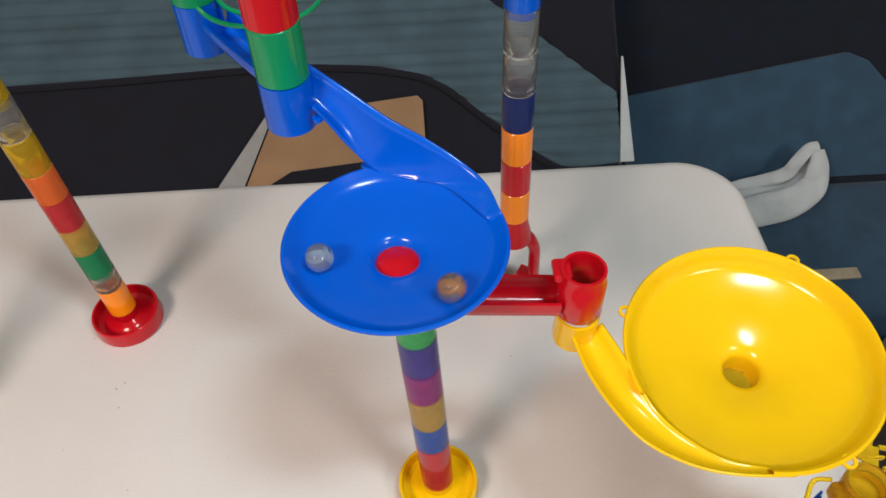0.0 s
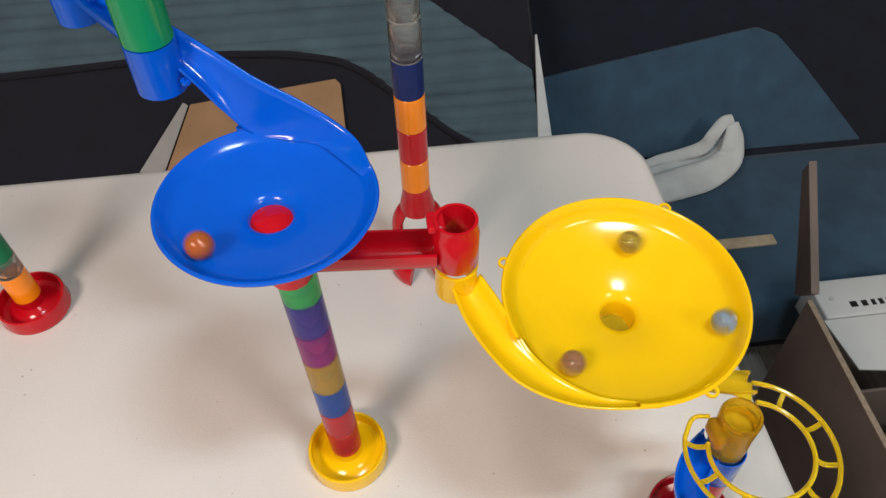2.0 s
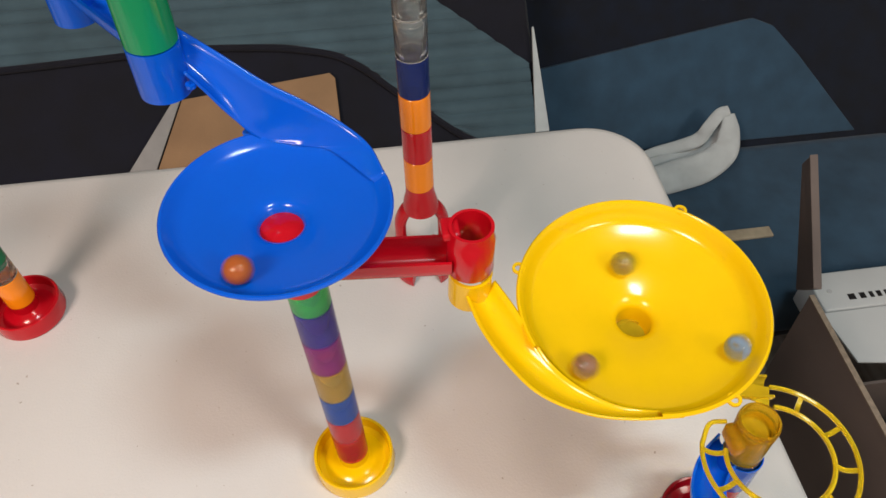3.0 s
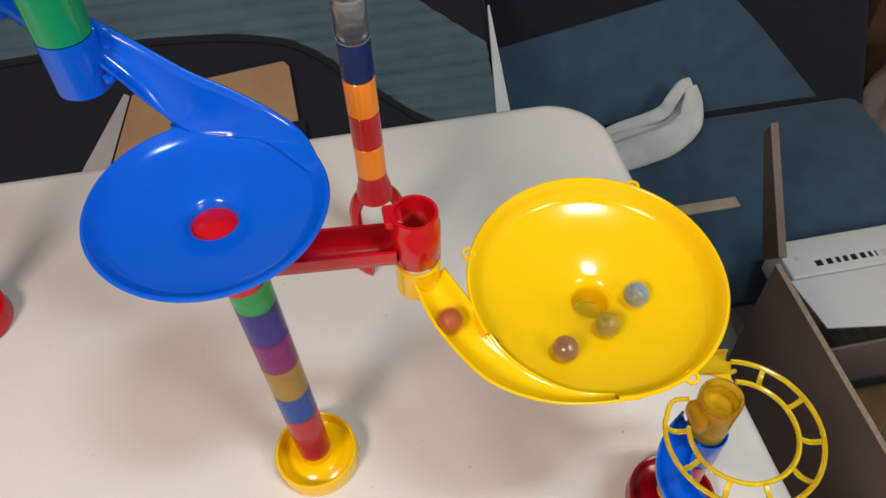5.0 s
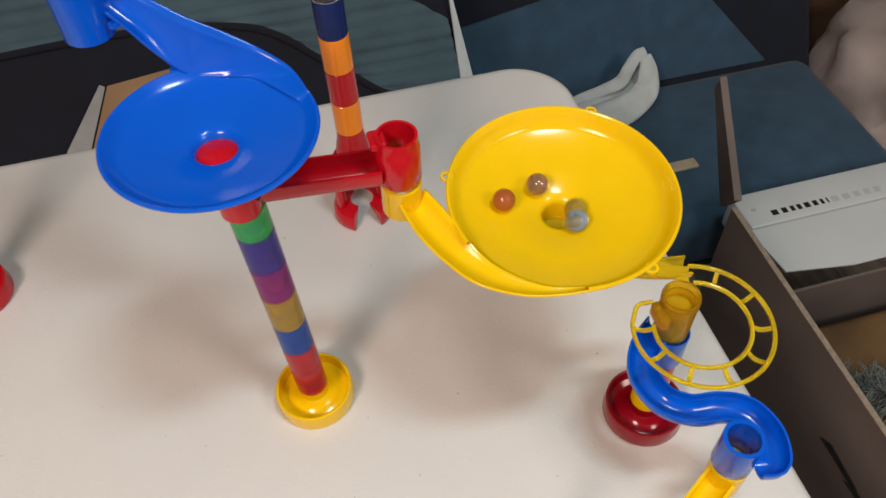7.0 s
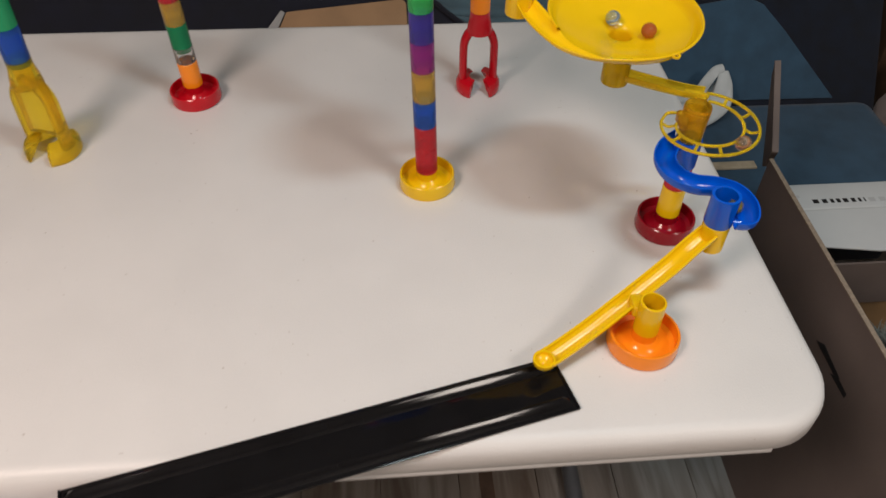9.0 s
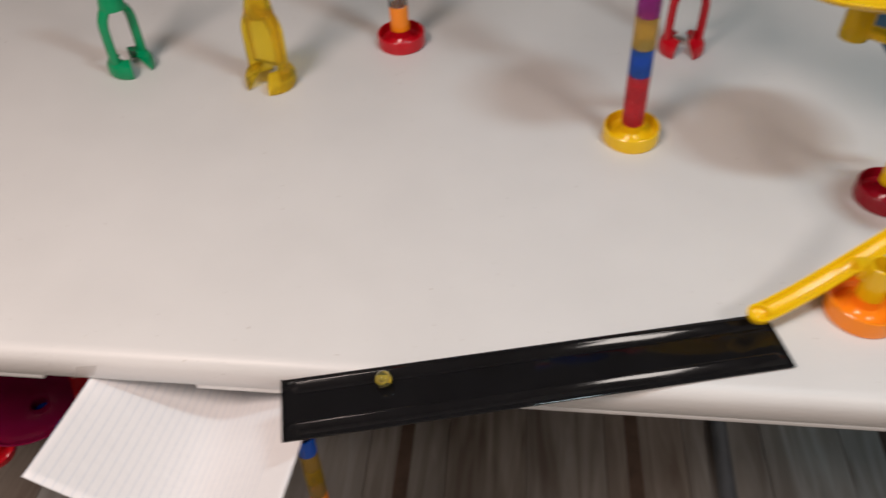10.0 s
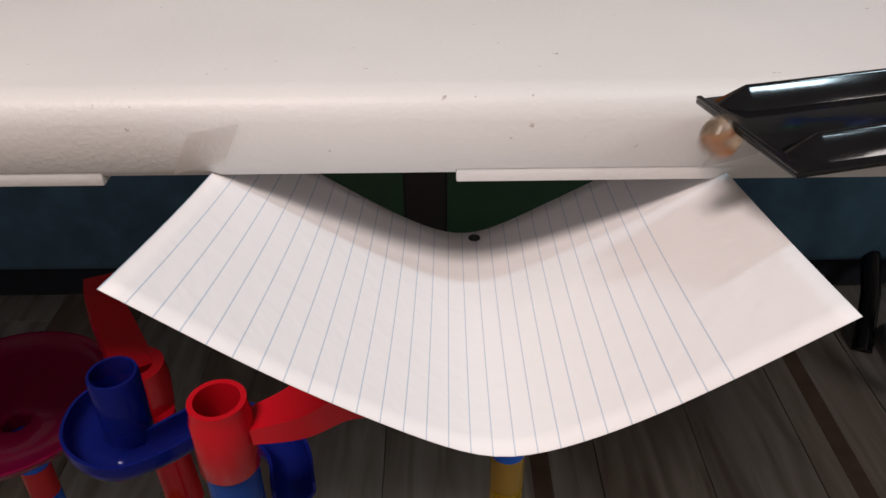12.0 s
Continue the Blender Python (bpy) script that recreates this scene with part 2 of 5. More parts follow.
def sweep(points, section, bm=None, closed_path=False, scale=None):
    """Carries a closed section of (sideways, up) along a path, kept level."""
    bm = bm or bmesh.new()
    rings, n = [], len(points)
    for i, p in enumerate(points):
        a = points[(i - 1) % n] if closed_path else points[max(i - 1, 0)]
        b = points[(i + 1) % n] if closed_path else points[min(i + 1, n - 1)]
        d = (b - a)
        side = Vector((d.y, -d.x, 0))
        side = side.normalized() if side.length > 1e-9 else Vector((1, 0, 0))
        up = side.cross(d.normalized()).normalized()
        if up.z < 0:
            up = -up
        s = scale(i / (n - 1)) if scale else 1
        rings.append([bm.verts.new(p + side * u * s + up * v * s) for u, v in section])
    k = len(section)
    for i in range(n if closed_path else n - 1):
        p, q = rings[i], rings[(i + 1) % n]
        for j in range(k):
            bm.faces.new((p[j], p[(j + 1) % k], q[(j + 1) % k], q[j]))
    if not closed_path:
        bm.faces.new(rings[0])
        bm.faces.new(list(reversed(rings[-1])))
    return bm


def u_section(r=0.0115, wall=0.0018, lift=0.004):
    """An open channel: a half ring with raised sides."""
    outer = [(r * math.cos(a), r * math.sin(a)) for a in [math.pi + math.pi * k / 10 for k in range(11)]]
    inner = [((r - wall) * math.cos(a), (r - wall) * math.sin(a)) for a in [2 * math.pi - math.pi * k / 10 for k in range(11)]]
    return [(-r, lift), *outer, (r, lift), (r - wall, lift), *inner, (-(r - wall), lift)]


def round_section(r, n=8):
    return [(r * math.cos(2 * math.pi * k / n), r * math.sin(2 * math.pi * k / n)) for k in range(n)]


def box_bm(x0, x1, y0, y1, z0, z1, bevel=0.0, segments=3, bm=None):
    bm = bm or bmesh.new()
    m = Matrix.Translation(((x0 + x1) / 2, (y0 + y1) / 2, (z0 + z1) / 2)) @ Matrix.Diagonal((x1 - x0, y1 - y0, z1 - z0, 1))
    made = bmesh.ops.create_cube(bm, size=1, matrix=m)
    if bevel:
        edges = list({e for v in made["verts"] for e in v.link_edges})
        bmesh.ops.bevel(bm, geom=edges, offset=bevel, segments=segments, profile=0.5, affect="EDGES")
    return bm


def slab(points, thick, bevel=0.0, segments=2):
    """A flat plate from a planar outline, thickened along its normal."""
    bm = bmesh.new()
    vs = [bm.verts.new(p) for p in points]
    f = bm.faces.new(vs)
    f.normal_update()
    nrm = f.normal.copy()
    got = bmesh.ops.extrude_face_region(bm, geom=[f])
    bmesh.ops.translate(bm, vec=-nrm * thick, verts=[v for v in got["geom"] if isinstance(v, bmesh.types.BMVert)])
    if bevel:
        bmesh.ops.bevel(bm, geom=list(bm.edges), offset=bevel, segments=segments, profile=0.5, affect="EDGES")
    return bm


def rounded_outline(x0, x1, y0, y1, r, n=10):
    out = []
    for cx, cy, a in ((x1 - r, y1 - r, 0), (x0 + r, y1 - r, 90), (x0 + r, y0 + r, 180), (x1 - r, y0 + r, 270)):
        out += [(cx + r * math.cos(radians(a + 90 * k / n)), cy + r * math.sin(radians(a + 90 * k / n))) for k in range(n + 1)]
    return out


# ---- the room ----
def room():
    x0, x1, y0, y1, h = -3.2, 2.6, -2.6, 1.75, 2.5
    for name, b in (("wall_north", (x0, x1, y1, y1 + 0.1, 0, h)), ("wall_south", (x0, x1, y0 - 0.1, y0, 0, h)),
                    ("wall_east", (x1, x1 + 0.1, y0 - 0.1, y1 + 0.1, 0, h)), ("wall_west", (x0 - 0.1, x0, y0 - 0.1, y1 + 0.1, 0, h))):
        tagged(part(name, box_bm(*b), M_WALL), "plain off-white painted wall", "wall", kind="structure")
    tagged(part("ceiling", box_bm(x0 - 0.1, x1 + 0.1, y0 - 0.1, y1 + 0.1, h, h + 0.1), M_WALL), "plain off-white ceiling", "ceiling", kind="structure")


room()


# ---- the folding table ----
X0, X1, Y0, Y1 = -1.42, 0.397, -0.370, 0.421


def folding_table():
    t = thing("folding_table", "white moulded plastic folding table with rounded corners", "table")
    rings = []
    for inset, z in ((0.016, T), (0.008, T - 0.0015), (0.0025, T - 0.006), (0.0, T - 0.013), (0.0, T - 0.034), (0.003, T - 0.038), (0.012, T - 0.038), (0.014, T - 0.028)):
        rings.append([(x, y, z) for x, y in rounded_outline(X0 + inset, X1 - inset, Y0 + inset, Y1 - inset, 0.075 - inset)])
    bm = bmesh.new()
    vs = [[bm.verts.new(p) for p in r] for r in rings]
    n = len(vs[0])
    for a, b in zip(vs, vs[1:]):
        for j in range(n):
            bm.faces.new((a[j], a[(j + 1) % n], b[(j + 1) % n], b[j]))
    bm.faces.new(vs[0])
    bm.faces.new(list(reversed(vs[-1])))
    part("tabletop", bm, M_TABLE, t)
    # the lower lip is cut back between the two notches
    part("lip", box_bm(-0.429, X1 - 0.07, Y0 + 0.0008, Y0 + 0.012, T - 0.0420, T - 0.0352, 0.0008, 2), M_TABLE, t)
    part("lip", box_bm(X0 + 0.08, -0.585, Y0 + 0.0008, Y0 + 0.012, T - 0.0420, T - 0.0352, 0.0008, 2), M_TABLE, t)
    # a leg frame at each end: a bar on the floor and two uprights
    for x, end in ((0.292, 1), (-1.31, -1)):
        part("foot_bar", sweep([Vector((x - 0.012 * end, -0.26, 0.016)), Vector((x, 0.02, 0.016)), Vector((x + 0.012 * end, 0.33, 0.016))], round_section(0.0155, 16)), M_STEEL, t, "grey steel foot bar")
        for y in (0.14, 0.30):
            part("leg", sweep([Vector((x + 0.006 * end, y, 0.02)), Vector((x - 0.01 * end, y - 0.01, 0.36)), Vector((x - 0.03 * end, y - 0.02, T - 0.035))], round_section(0.0125, 14)), M_STEEL, t, "grey steel tube leg")


folding_table()


# ---- marble run pieces ----
R_TUBE = 0.0134


def tube_bm(z0, z1, r=R_TUBE, spigot=True):
    if spigot:
        prof = [(r, z1 - 0.0006), (r, z0 + 0.0006), (r - 0.0006, z0), (r - 0.0025, z0), (r - 0.0027, z0 - 0.007), (r - 0.0037, z0 - 0.007), (r - 0.0037, z0 + 0.002), (r - 0.0022, z0 + 0.004), (r - 0.0022, z1), (r - 0.0006, z1)]
    else:
        prof = [(r, z1 - 0.0006), (r, z0 + 0.0006), (r - 0.0006, z0), (r - 0.0022, z0), (r - 0.0022, z1), (r - 0.0006, z1)]
    return lathe(prof, segs=36)


def base_bm(r=0.0348, h=0.020):
    """A shallow round foot with a rim, a sunk floor and a collar for the tube."""
    return lathe([(0.0098, 0.002), (r - 0.003, 0.0), (r - 0.0008, 0.001), (r, 0.004), (r - 0.001, h - 0.001), (r - 0.002, h), (r - 0.0035, h - 0.0008), (r - 0.0045, 0.008), (r - 0.009, 0.0052), (0.019, 0.0070), (0.0150, 0.0115),
                  (0.0128, 0.014), (0.0122, 0.026), (0.0098, 0.026)], segs=56)


def tower(label, at, top, base_mat, segments, group="marble towers"):
    """A column of coloured tubes on a round foot. segments: (material, height of the tube's upper end)."""
    t = thing("marble_tower", label, "toy tower", (at[0], at[1], T), Vector((top[0] - at[0], top[1] - at[1], top[2] - T)), group)
    if base_mat:
        part("base", base_bm(), base_mat, t)
    z = 0.0245
    for m, z1 in segments:
        z1 += 0.007
        if m is not None:
            part("tube", tube_bm(z, z1 - 0.0003, spigot=z > 0.03), m, t)
        z = z1
    return t


def arch_foot(bm, side):
    """Half of a round foot, cut off beside the gap."""
    prof = [(0.0, 0.0), (0.0300, 0.0), (0.0318, 0.003), (0.0312, 0.014), (0.0285, 0.0185), (0.022, 0.021), (0.012, 0.021), (0.0, 0.0205)]
    made = lathe(prof[1:-1] , segs=18, a0=-62 if side > 0 else 118, a1=62 if side > 0 else 242)
    me = bpy.data.meshes.new("tmp")
    made.to_mesh(me)
    made.free()
    bm.from_mesh(me)
    bpy.data.meshes.remove(me)


def arch(label, at, rz, material, segments, web=None, top=None, size=1.0):
    """A two-legged arch foot with a tube collar; segments as for tower()."""
    t = thing("marble_tower", label, "toy tower", (at[0], at[1], T), Vector((top[0] - at[0], top[1] - at[1], top[2] - T)) if top else None, "marble towers", rz=rz)
    t.scale = (size, size, size)
    bm = bmesh.new()
    path = [(-0.0215, 0, 0.012), (-0.0215, 0, 0.060), (-0.0200, 0, 0.078), (-0.0125, 0, 0.0925), (0, 0, 0.0975), (0.0125, 0, 0.0925), (0.0200, 0, 0.078), (0.0215, 0, 0.060), (0.0215, 0, 0.012)]
    pts = smooth_path(path, 5)
    rings = []
    for i, p in enumerate(pts):
        d = (pts[min(i + 1, len(pts) - 1)] - pts[max(i - 1, 0)]).normalized()
        nrm = Vector((-d.z, 0, d.x))
        rings.append([bm.verts.new(p + nrm * (0.0058 * math.cos(a)) + Vector((0, 0.0095 * math.sin(a), 0))) for a in [2 * math.pi * k / 14 for k in range(14)]])
    for p, q in zip(rings, rings[1:]):
        for j in range(14):
            bm.faces.new((p[j], p[(j + 1) % 14], q[(j + 1) % 14], q[j]))
    bm.faces.new(rings[0])
    bm.faces.new(list(reversed(rings[-1])))
    part("arch", bm, material, t)
    part("collar", lathe([(0.0098, 0.096), (0.0175, 0.093), (0.0162, 0.103), (0.0142, 0.112), (0.0134, 0.118), (0.0134, 0.1240), (0.0098, 0.1240)], segs=36), material, t)
    for side in (1, -1):
        f = bmesh.new()
        arch_foot(f, side)
        part("foot", f, material, t)
    if web:
        part("web", box_bm(-0.0185, 0.0185, -0.0075, 0.0075, 0.030, 0.096, 0.003), web, t)
    z = 0.1240
    for m, z1 in segments:
        z1 += 0.007
        if m is not None:
            part("tube", tube_bm(z, z1 - 0.0003), m, t)
        z = z1
    return t


def bowl_bm(r, depth, hole, stub):
    """A funnel: rolled rim, short steep wall, flat cone, a hole with a rounded lip and a tube below."""
    w = 0.0018
    prof = [(r + 0.0008, -0.0012), (r + 0.0012, 0.0), (r + 0.0004, 0.0012), (r - 0.0008, 0.0012), (r - 0.003, -0.001), (r - 0.0045, -depth * 0.20), (r - 0.0065, -depth * 0.34), (r - 0.0085, -depth * 0.44), (r - 0.011, -depth * 0.52), (r * 0.55, -depth * 0.76), (hole + 0.0065, -depth * 0.92),
            (hole + 0.0035, -depth - 0.0004), (hole + 0.0015, -depth - 0.0018), (hole + 0.0004, -depth - 0.0040), (hole, -depth - 0.006), (hole, -depth - stub), (hole + 0.0030, -depth - stub), (hole + 0.0035, -depth - 0.006), (r * 0.55, -depth * 0.76 - w), (r - 0.011, -depth * 0.52 - w), (r - 0.005, -depth * 0.34 - w), (r - 0.001, -0.002)]
    return lathe(prof, segs=80)


def cut_bowl(bm, r_min, a0, a1):
    """Opens the bowl's wall between two angles, where a feeder joins it."""
    gone = []
    for f in bm.faces:
        c = f.calc_center_median()
        a = math.degrees(math.atan2(c.y, c.x)) % 360
        if math.hypot(c.x, c.y) > r_min and a0 < a < a1:
            gone.append(f)
    bmesh.ops.delete(bm, geom=gone, context="FACES")
    return bm


def feeder(name, outer, inner, sags, material, parent):
    """A trough between an outer and an inner edge line."""
    a, b = smooth_path(outer, 6), smooth_path(inner, 6)
    bm = bmesh.new()
    n, k = len(a), 10
    grid = []
    for i in range(n):
        pos = i / (n - 1) * (len(sags) - 1)
        j = min(int(pos), len(sags) - 2)
        sag = sags[j] + (sags[j + 1] - sags[j]) * (pos - j)
        grid.append([bm.verts.new(a[i].lerp(b[i], u / k) - Vector((0, 0, sag * (1 - (2 * u / k - 1) ** 2) ** 0.9 if 0 < u < k else 0))) for u in range(k + 1)])
    for p, q in zip(grid, grid[1:]):
        for u in range(k):
            bm.faces.new((p[u], p[u + 1], q[u + 1], q[u]))
    ob = part(name, bm, material, parent)
    mod = ob.modifiers.new("thickness", "SOLIDIFY")
    mod.thickness, mod.offset = 0.0016, 0
    return ob


# near tower, leaning a little
tower("tower of translucent coloured tubes on a yellow round foot", (0.0150, 0.0105), (0.0035, 0.0035, 1.045), M_YELLOW,
      [(C_RED, 0.0545), (C_RED, 0.0868), (C_BLUE, 0.1225), (C_AMBER, 0.162), (C_PURPLE, 0.198), (C_INDIGO, 0.234), (C_GREEN, 0.2595)])
# tall far tower on a red arch
arch("tall tower of orange, red and clear tubes on a red arch", (0.103, 0.2225), 0, M_RED,
     [(M_ORANGE, 0.154), (M_RED, 0.191), (M_ORANGE, 0.228), (C_NAVY, 0.265), (C_CLEAR, 0.303), (C_CLEAR, 0.341), (M_BLUE, 0.380), (M_RED, 0.417)], top=(0.096, 0.214, 1.05))
tower("tall tower of orange, clear and green tubes on a red foot", (-0.296, 0.2175), (-0.311, 0.209, 1.1), M_RED,
      [(M_ORANGE, 0.055), (C_CLEAR, 0.078), (C_TEAL, 0.112), (C_AMBER, 0.145), (C_RED, 0.180), (C_ORANGE, 0.213), (C_YELLOW, 0.25), (C_CLEAR, 0.286), (C_YELLOW, 0.32), (M_BLUE, 0.36)])
arch("tower of blue and green tubes on a clear yellow arch foot", (-0.462, 0.105), -20, C_YELLOW, [(C_BLUE, 0.156), (M_GREEN, 0.192), (M_RED, 0.228), (M_YELLOW, 0.264)], web=C_YELLOW, size=1.1)
arch("tower on a green arch foot", (-0.668, 0.128), 55, M_GREEN, [(M_BLUE, 0.158), (M_RED, 0.195), (M_YELLOW, 0.232)])


def blue_funnel():
    t = thing("marble_funnel", "glossy blue plastic funnel bowl with a feeder ramp and socket", "toy funnel", (-0.0010, 0.0040, 1.0640))
    part("bowl", cut_bowl(bowl_bm(0.0630, 0.0123, 0.0122, 0.012), 0.0575, 24, 90), M_BLUE, t)
    feeder("ramp", [(-0.047, 0.0925, 0.058), (-0.024, 0.0800, 0.046), (-0.002, 0.0690, 0.033), (0.020, 0.0615, 0.0215), (0.040, 0.0515, 0.0112), (0.0545, 0.0375, 0.0042), (0.0612, 0.0150, 0.0011)],
           [(-0.043, 0.0660, 0.046), (-0.035, 0.0645, 0.034), (-0.025, 0.0630, 0.017), (-0.0110, 0.0600, -0.0010), (0.0090, 0.0545, -0.0042), (0.0310, 0.0460, -0.0044), (0.0548, 0.0150, -0.0042)], (0.012, 0.012, 0.011, 0.007, 0.0030, 0.0012, 0.0004), M_BLUE, t)
    part("socket", lathe([(0.0152, 0.0265), (0.0152, 0.0590), (0.0120, 0.0590), (0.0120, 0.0265)], at=(-0.0585, 0.0785, 0), segs=40), M_BLUE, t)
    part("lug", lathe([(0.0008, -0.0012), (0.0030, -0.0012), (0.0030, 0.0012), (0.0008, 0.0012)], at=(-0.0415, 0.0655, 0.037), segs=14), M_BLUE, t)
    part("rim_lug", lathe([(0.0008, -0.0010), (0.0032, -0.0010), (0.0032, 0.0010), (0.0008, 0.0010)], at=(-0.0165, 0.0632, 0.0006), segs=14), M_BLUE, t)


blue_funnel()


def feeder_tower():
    t = thing("marble_column", "green and red tube column standing in the blue ramp socket", "toy tower", (-0.0595, 0.0825, 1.1235))
    part("tube", tube_bm(0.0, 0.036, 0.0150, False), M_GREEN, t)
    part("tube", tube_bm(0.036, 0.075, 0.0150, False), M_RED, t)
    part("tube", tube_bm(0.075, 0.112, 0.0150, False), M_BLUE, t)
    r = thing("marble_ramp", "blue plastic ramp with a socket under a green spiral rail", "toy ramp", (-0.122, 0.168, 1.094))
    part("socket", lathe([(0.0150, -0.004), (0.0150, 0.032), (0.0118, 0.032), (0.0118, -0.004)], segs=40), M_BLUE, r)
    part("ramp", sweep(smooth_path([(0.010, -0.004, 0.018), (0.03, -0.026, 0.012), (0.055, -0.052, 0.006), (0.068, -0.062, 0.003)], 6), u_section(0.0115)), M_BLUE, r)
    part("cap", tube_bm(0.032, 0.07, 0.0150, False), M_GREEN, r)
    for rad, dz in ((0.040, 0.040), (0.026, 0.040)):
        pts = [Vector((0.040 + rad * math.cos(a), 0.004 + rad * math.sin(a), dz - 0.002 * a)) for a in [2 * math.pi * k / 40 for k in range(40)]]
        part("rail", sweep(pts, round_section(0.0016)), M_GREEN, r)


feeder_tower()


def red_ramp():
    t = thing("marble_ramp", "red plastic ramp with two tube sockets under the funnels", "toy ramp", (0.0105, 0.0040, 0.0020))
    inlet = part("socket", lathe([(0.0138, 0.9955), (0.0140, 1.016), (0.0160, 1.018), (0.0160, 1.0285), (0.0140, 1.0285), (0.0140, 1.0185), (0.0110, 1.016), (0.0110, 0.9955)], at=(-0.0075, -0.001, 0), segs=40), M_RED, t)
    part("socket_floor", lathe([(0.0003, 1.0470), (0.0070, 1.0464), (0.0134, 1.0440), (0.0134, 1.0280), (0.0003, 1.0280)], at=(-0.0115, 0.0, 0), segs=32), M_RED, inlet)
    part("ramp", sweep([Vector((0.008, -0.001, 1.013)), Vector((0.045, -0.003, 1.0115)), Vector((0.084, -0.005, 1.010))], u_section(0.0120, 0.002, 0.006)), M_RED, t)
    part("socket", lathe([(0.0136, 0.9985), (0.0146, 1.000), (0.0146, 1.026), (0.0138, 1.0275), (0.0136, 1.036), (0.0116, 1.036), (0.0116, 0.9985)], at=(0.0965, -0.006, 0), segs=40), M_RED, t)
    part("lug", box_bm(0.079, 0.090, -0.010, 0.006, 1.0275, 1.0335, 0.002), M_RED, t)


red_ramp()


def yellow_funnel():
    t = thing("marble_funnel", "large glossy yellow plastic funnel bowl with a curved inlet slide", "toy funnel")
    t.matrix_world = pose(0.2130, -0.0290, 0.9825, 5.0, 0, 0)
    part("bowl", cut_bowl(bowl_bm(0.0785, 0.024, 0.0112, 0.022), 0.0722, 199, 262), M_YELLOW, t)
    feeder("inlet_slide", [(-0.1110, 0.0205, 0.004), (-0.1045, -0.0095, 0.003), (-0.0920, -0.0365, 0.002), (-0.0775, -0.0560, 0.001), (-0.0540, -0.0703, 0.0), (-0.0293, -0.0770, 0.0), (0.0, -0.0794, 0.0)],
           [(-0.0905, 0.0235, 0.004), (-0.0815, 0.0035, 0.002), (-0.0752, -0.0140, -0.0005), (-0.0655, -0.0322, -0.0072), (-0.0526, -0.0493, -0.0080), (-0.0329, -0.0641, -0.0082), (-0.0072, -0.0717, -0.0082)], (0.011, 0.011, 0.010, 0.008, 0.006, 0.004, 0.002), M_YELLOW, t)
    part("socket", lathe([(0.0138, -0.014), (0.0138, 0.013), (0.0116, 0.013), (0.0116, -0.014)], at=(-0.1055, 0.0275, 0), segs=40), M_YELLOW, t)
    for a in (155, 55, -66):
        c = Vector((0.0800 * math.cos(radians(a)), 0.0800 * math.sin(radians(a)), -0.001))
        part("eyelet", lathe([(0.0026, -0.0009), (0.0044, -0.0009), (0.0044, 0.0009), (0.0026, 0.0009)], at=c, segs=18), M_YELLOW, t)


yellow_funnel()


# right-hand column, spiral rail and slides
tower("short column of yellow, red and blue tubes on a dark-red foot", (0.2905, -0.0865), (0.291, -0.085, 0.90), M_DARKRED,
      [(M_YELLOW, 0.058), (M_RED, 0.090), (C_BLUE, 0.124), (C_YELLOW, 0.160)])


def spiral_rail():
    t = thing("spiral_rail", "clear yellow plastic spiral rail with a chute and open rungs", "toy rail", (0.299, -0.107, 0.890))
    part("stub", lathe([(0.0006, 0.013), (0.0146, 0.012), (0.0150, 0.014), (0.0150, 0.050), (0.0128, 0.050), (0.0126, 0.018), (0.0006, 0.0155)], at=(-0.0840, 0.0780, 0), segs=40), C_RAIL, t)
    chute = smooth_path([(-0.076, 0.074, 0.0235), (-0.056, 0.0630, 0.0225), (-0.030, 0.0535, 0.0195), (-0.008, 0.0490, 0.0160), (0.010, 0.0475, 0.0135)], 8)
    part("chute", sweep(chute, u_section(0.0088, 0.0016, 0.002)), C_RAIL, t)
    a0, a1 = 78, -205
    for rad, name in ((0.0490, "outer_rail"), (0.0335, "inner_rail")):
        pts = []
        for k in range(61):
            a = a0 + (a1 - a0) * k / 60
            pts.append(Vector((rad * math.cos(radians(a)), rad * math.sin(radians(a)), 0.0125 - 0.014 * k / 60)))
        if name == "outer_rail":
            pts += smooth_path([pts[-1], Vector((-0.034, 0.034, -0.002)), Vector((-0.022, 0.034, -0.002))], 4)[1:]
        part(name, sweep(pts, round_section(0.0017)), C_RAIL, t)
    for k in range(8):
        a = radians(52 - 36 * k)
        z = 0.0125 - 0.014 * (a0 - math.degrees(a)) / (a0 - a1) - 0.0022
        d = Vector((math.cos(a), math.sin(a), 0))
        p = [d * 0.0335 + Vector((0, 0, z + 0.002)), d * 0.041 + Vector((0, 0, z - 0.0012)), d * 0.049 + Vector((0, 0, z + 0.002))]
        part("rung", sweep(smooth_path(p, 4), [(-0.0016, -0.0007), (0.0016, -0.0007), (0.0016, 0.0007), (-0.0016, 0.0007)]), C_RAIL, t)
    cup = part("catch_cup", lathe([(0.0136, -0.020), (0.0139, -0.004), (0.0146, 0.012), (0.0140, 0.0142), (0.0126, 0.0142), (0.0122, 0.010), (0.0122, -0.020)], at=(-0.007, 0.0235, 0), segs=40), C_CUP, t, "amber cup rim")
    part("cup_floor", lathe([(0.0004, -0.001), (0.0121, 0.001), (0.0121, -0.002), (0.0004, -0.003)], at=(-0.007, 0.0235, 0), segs=32), C_RAIL, cup)
    part("cup_lip", box_bm(-0.027, -0.018, 0.010, 0.030, -0.008, 0.006, 0.003), C_CUP, cup)
    part("bridge", slab([(-0.016, 0.046, 0.0145), (0.004, 0.034, 0.013), (0.010, 0.0475, 0.013), (-0.012, 0.054, 0.0150)], 0.0015), C_RAIL, t)


spiral_rail()


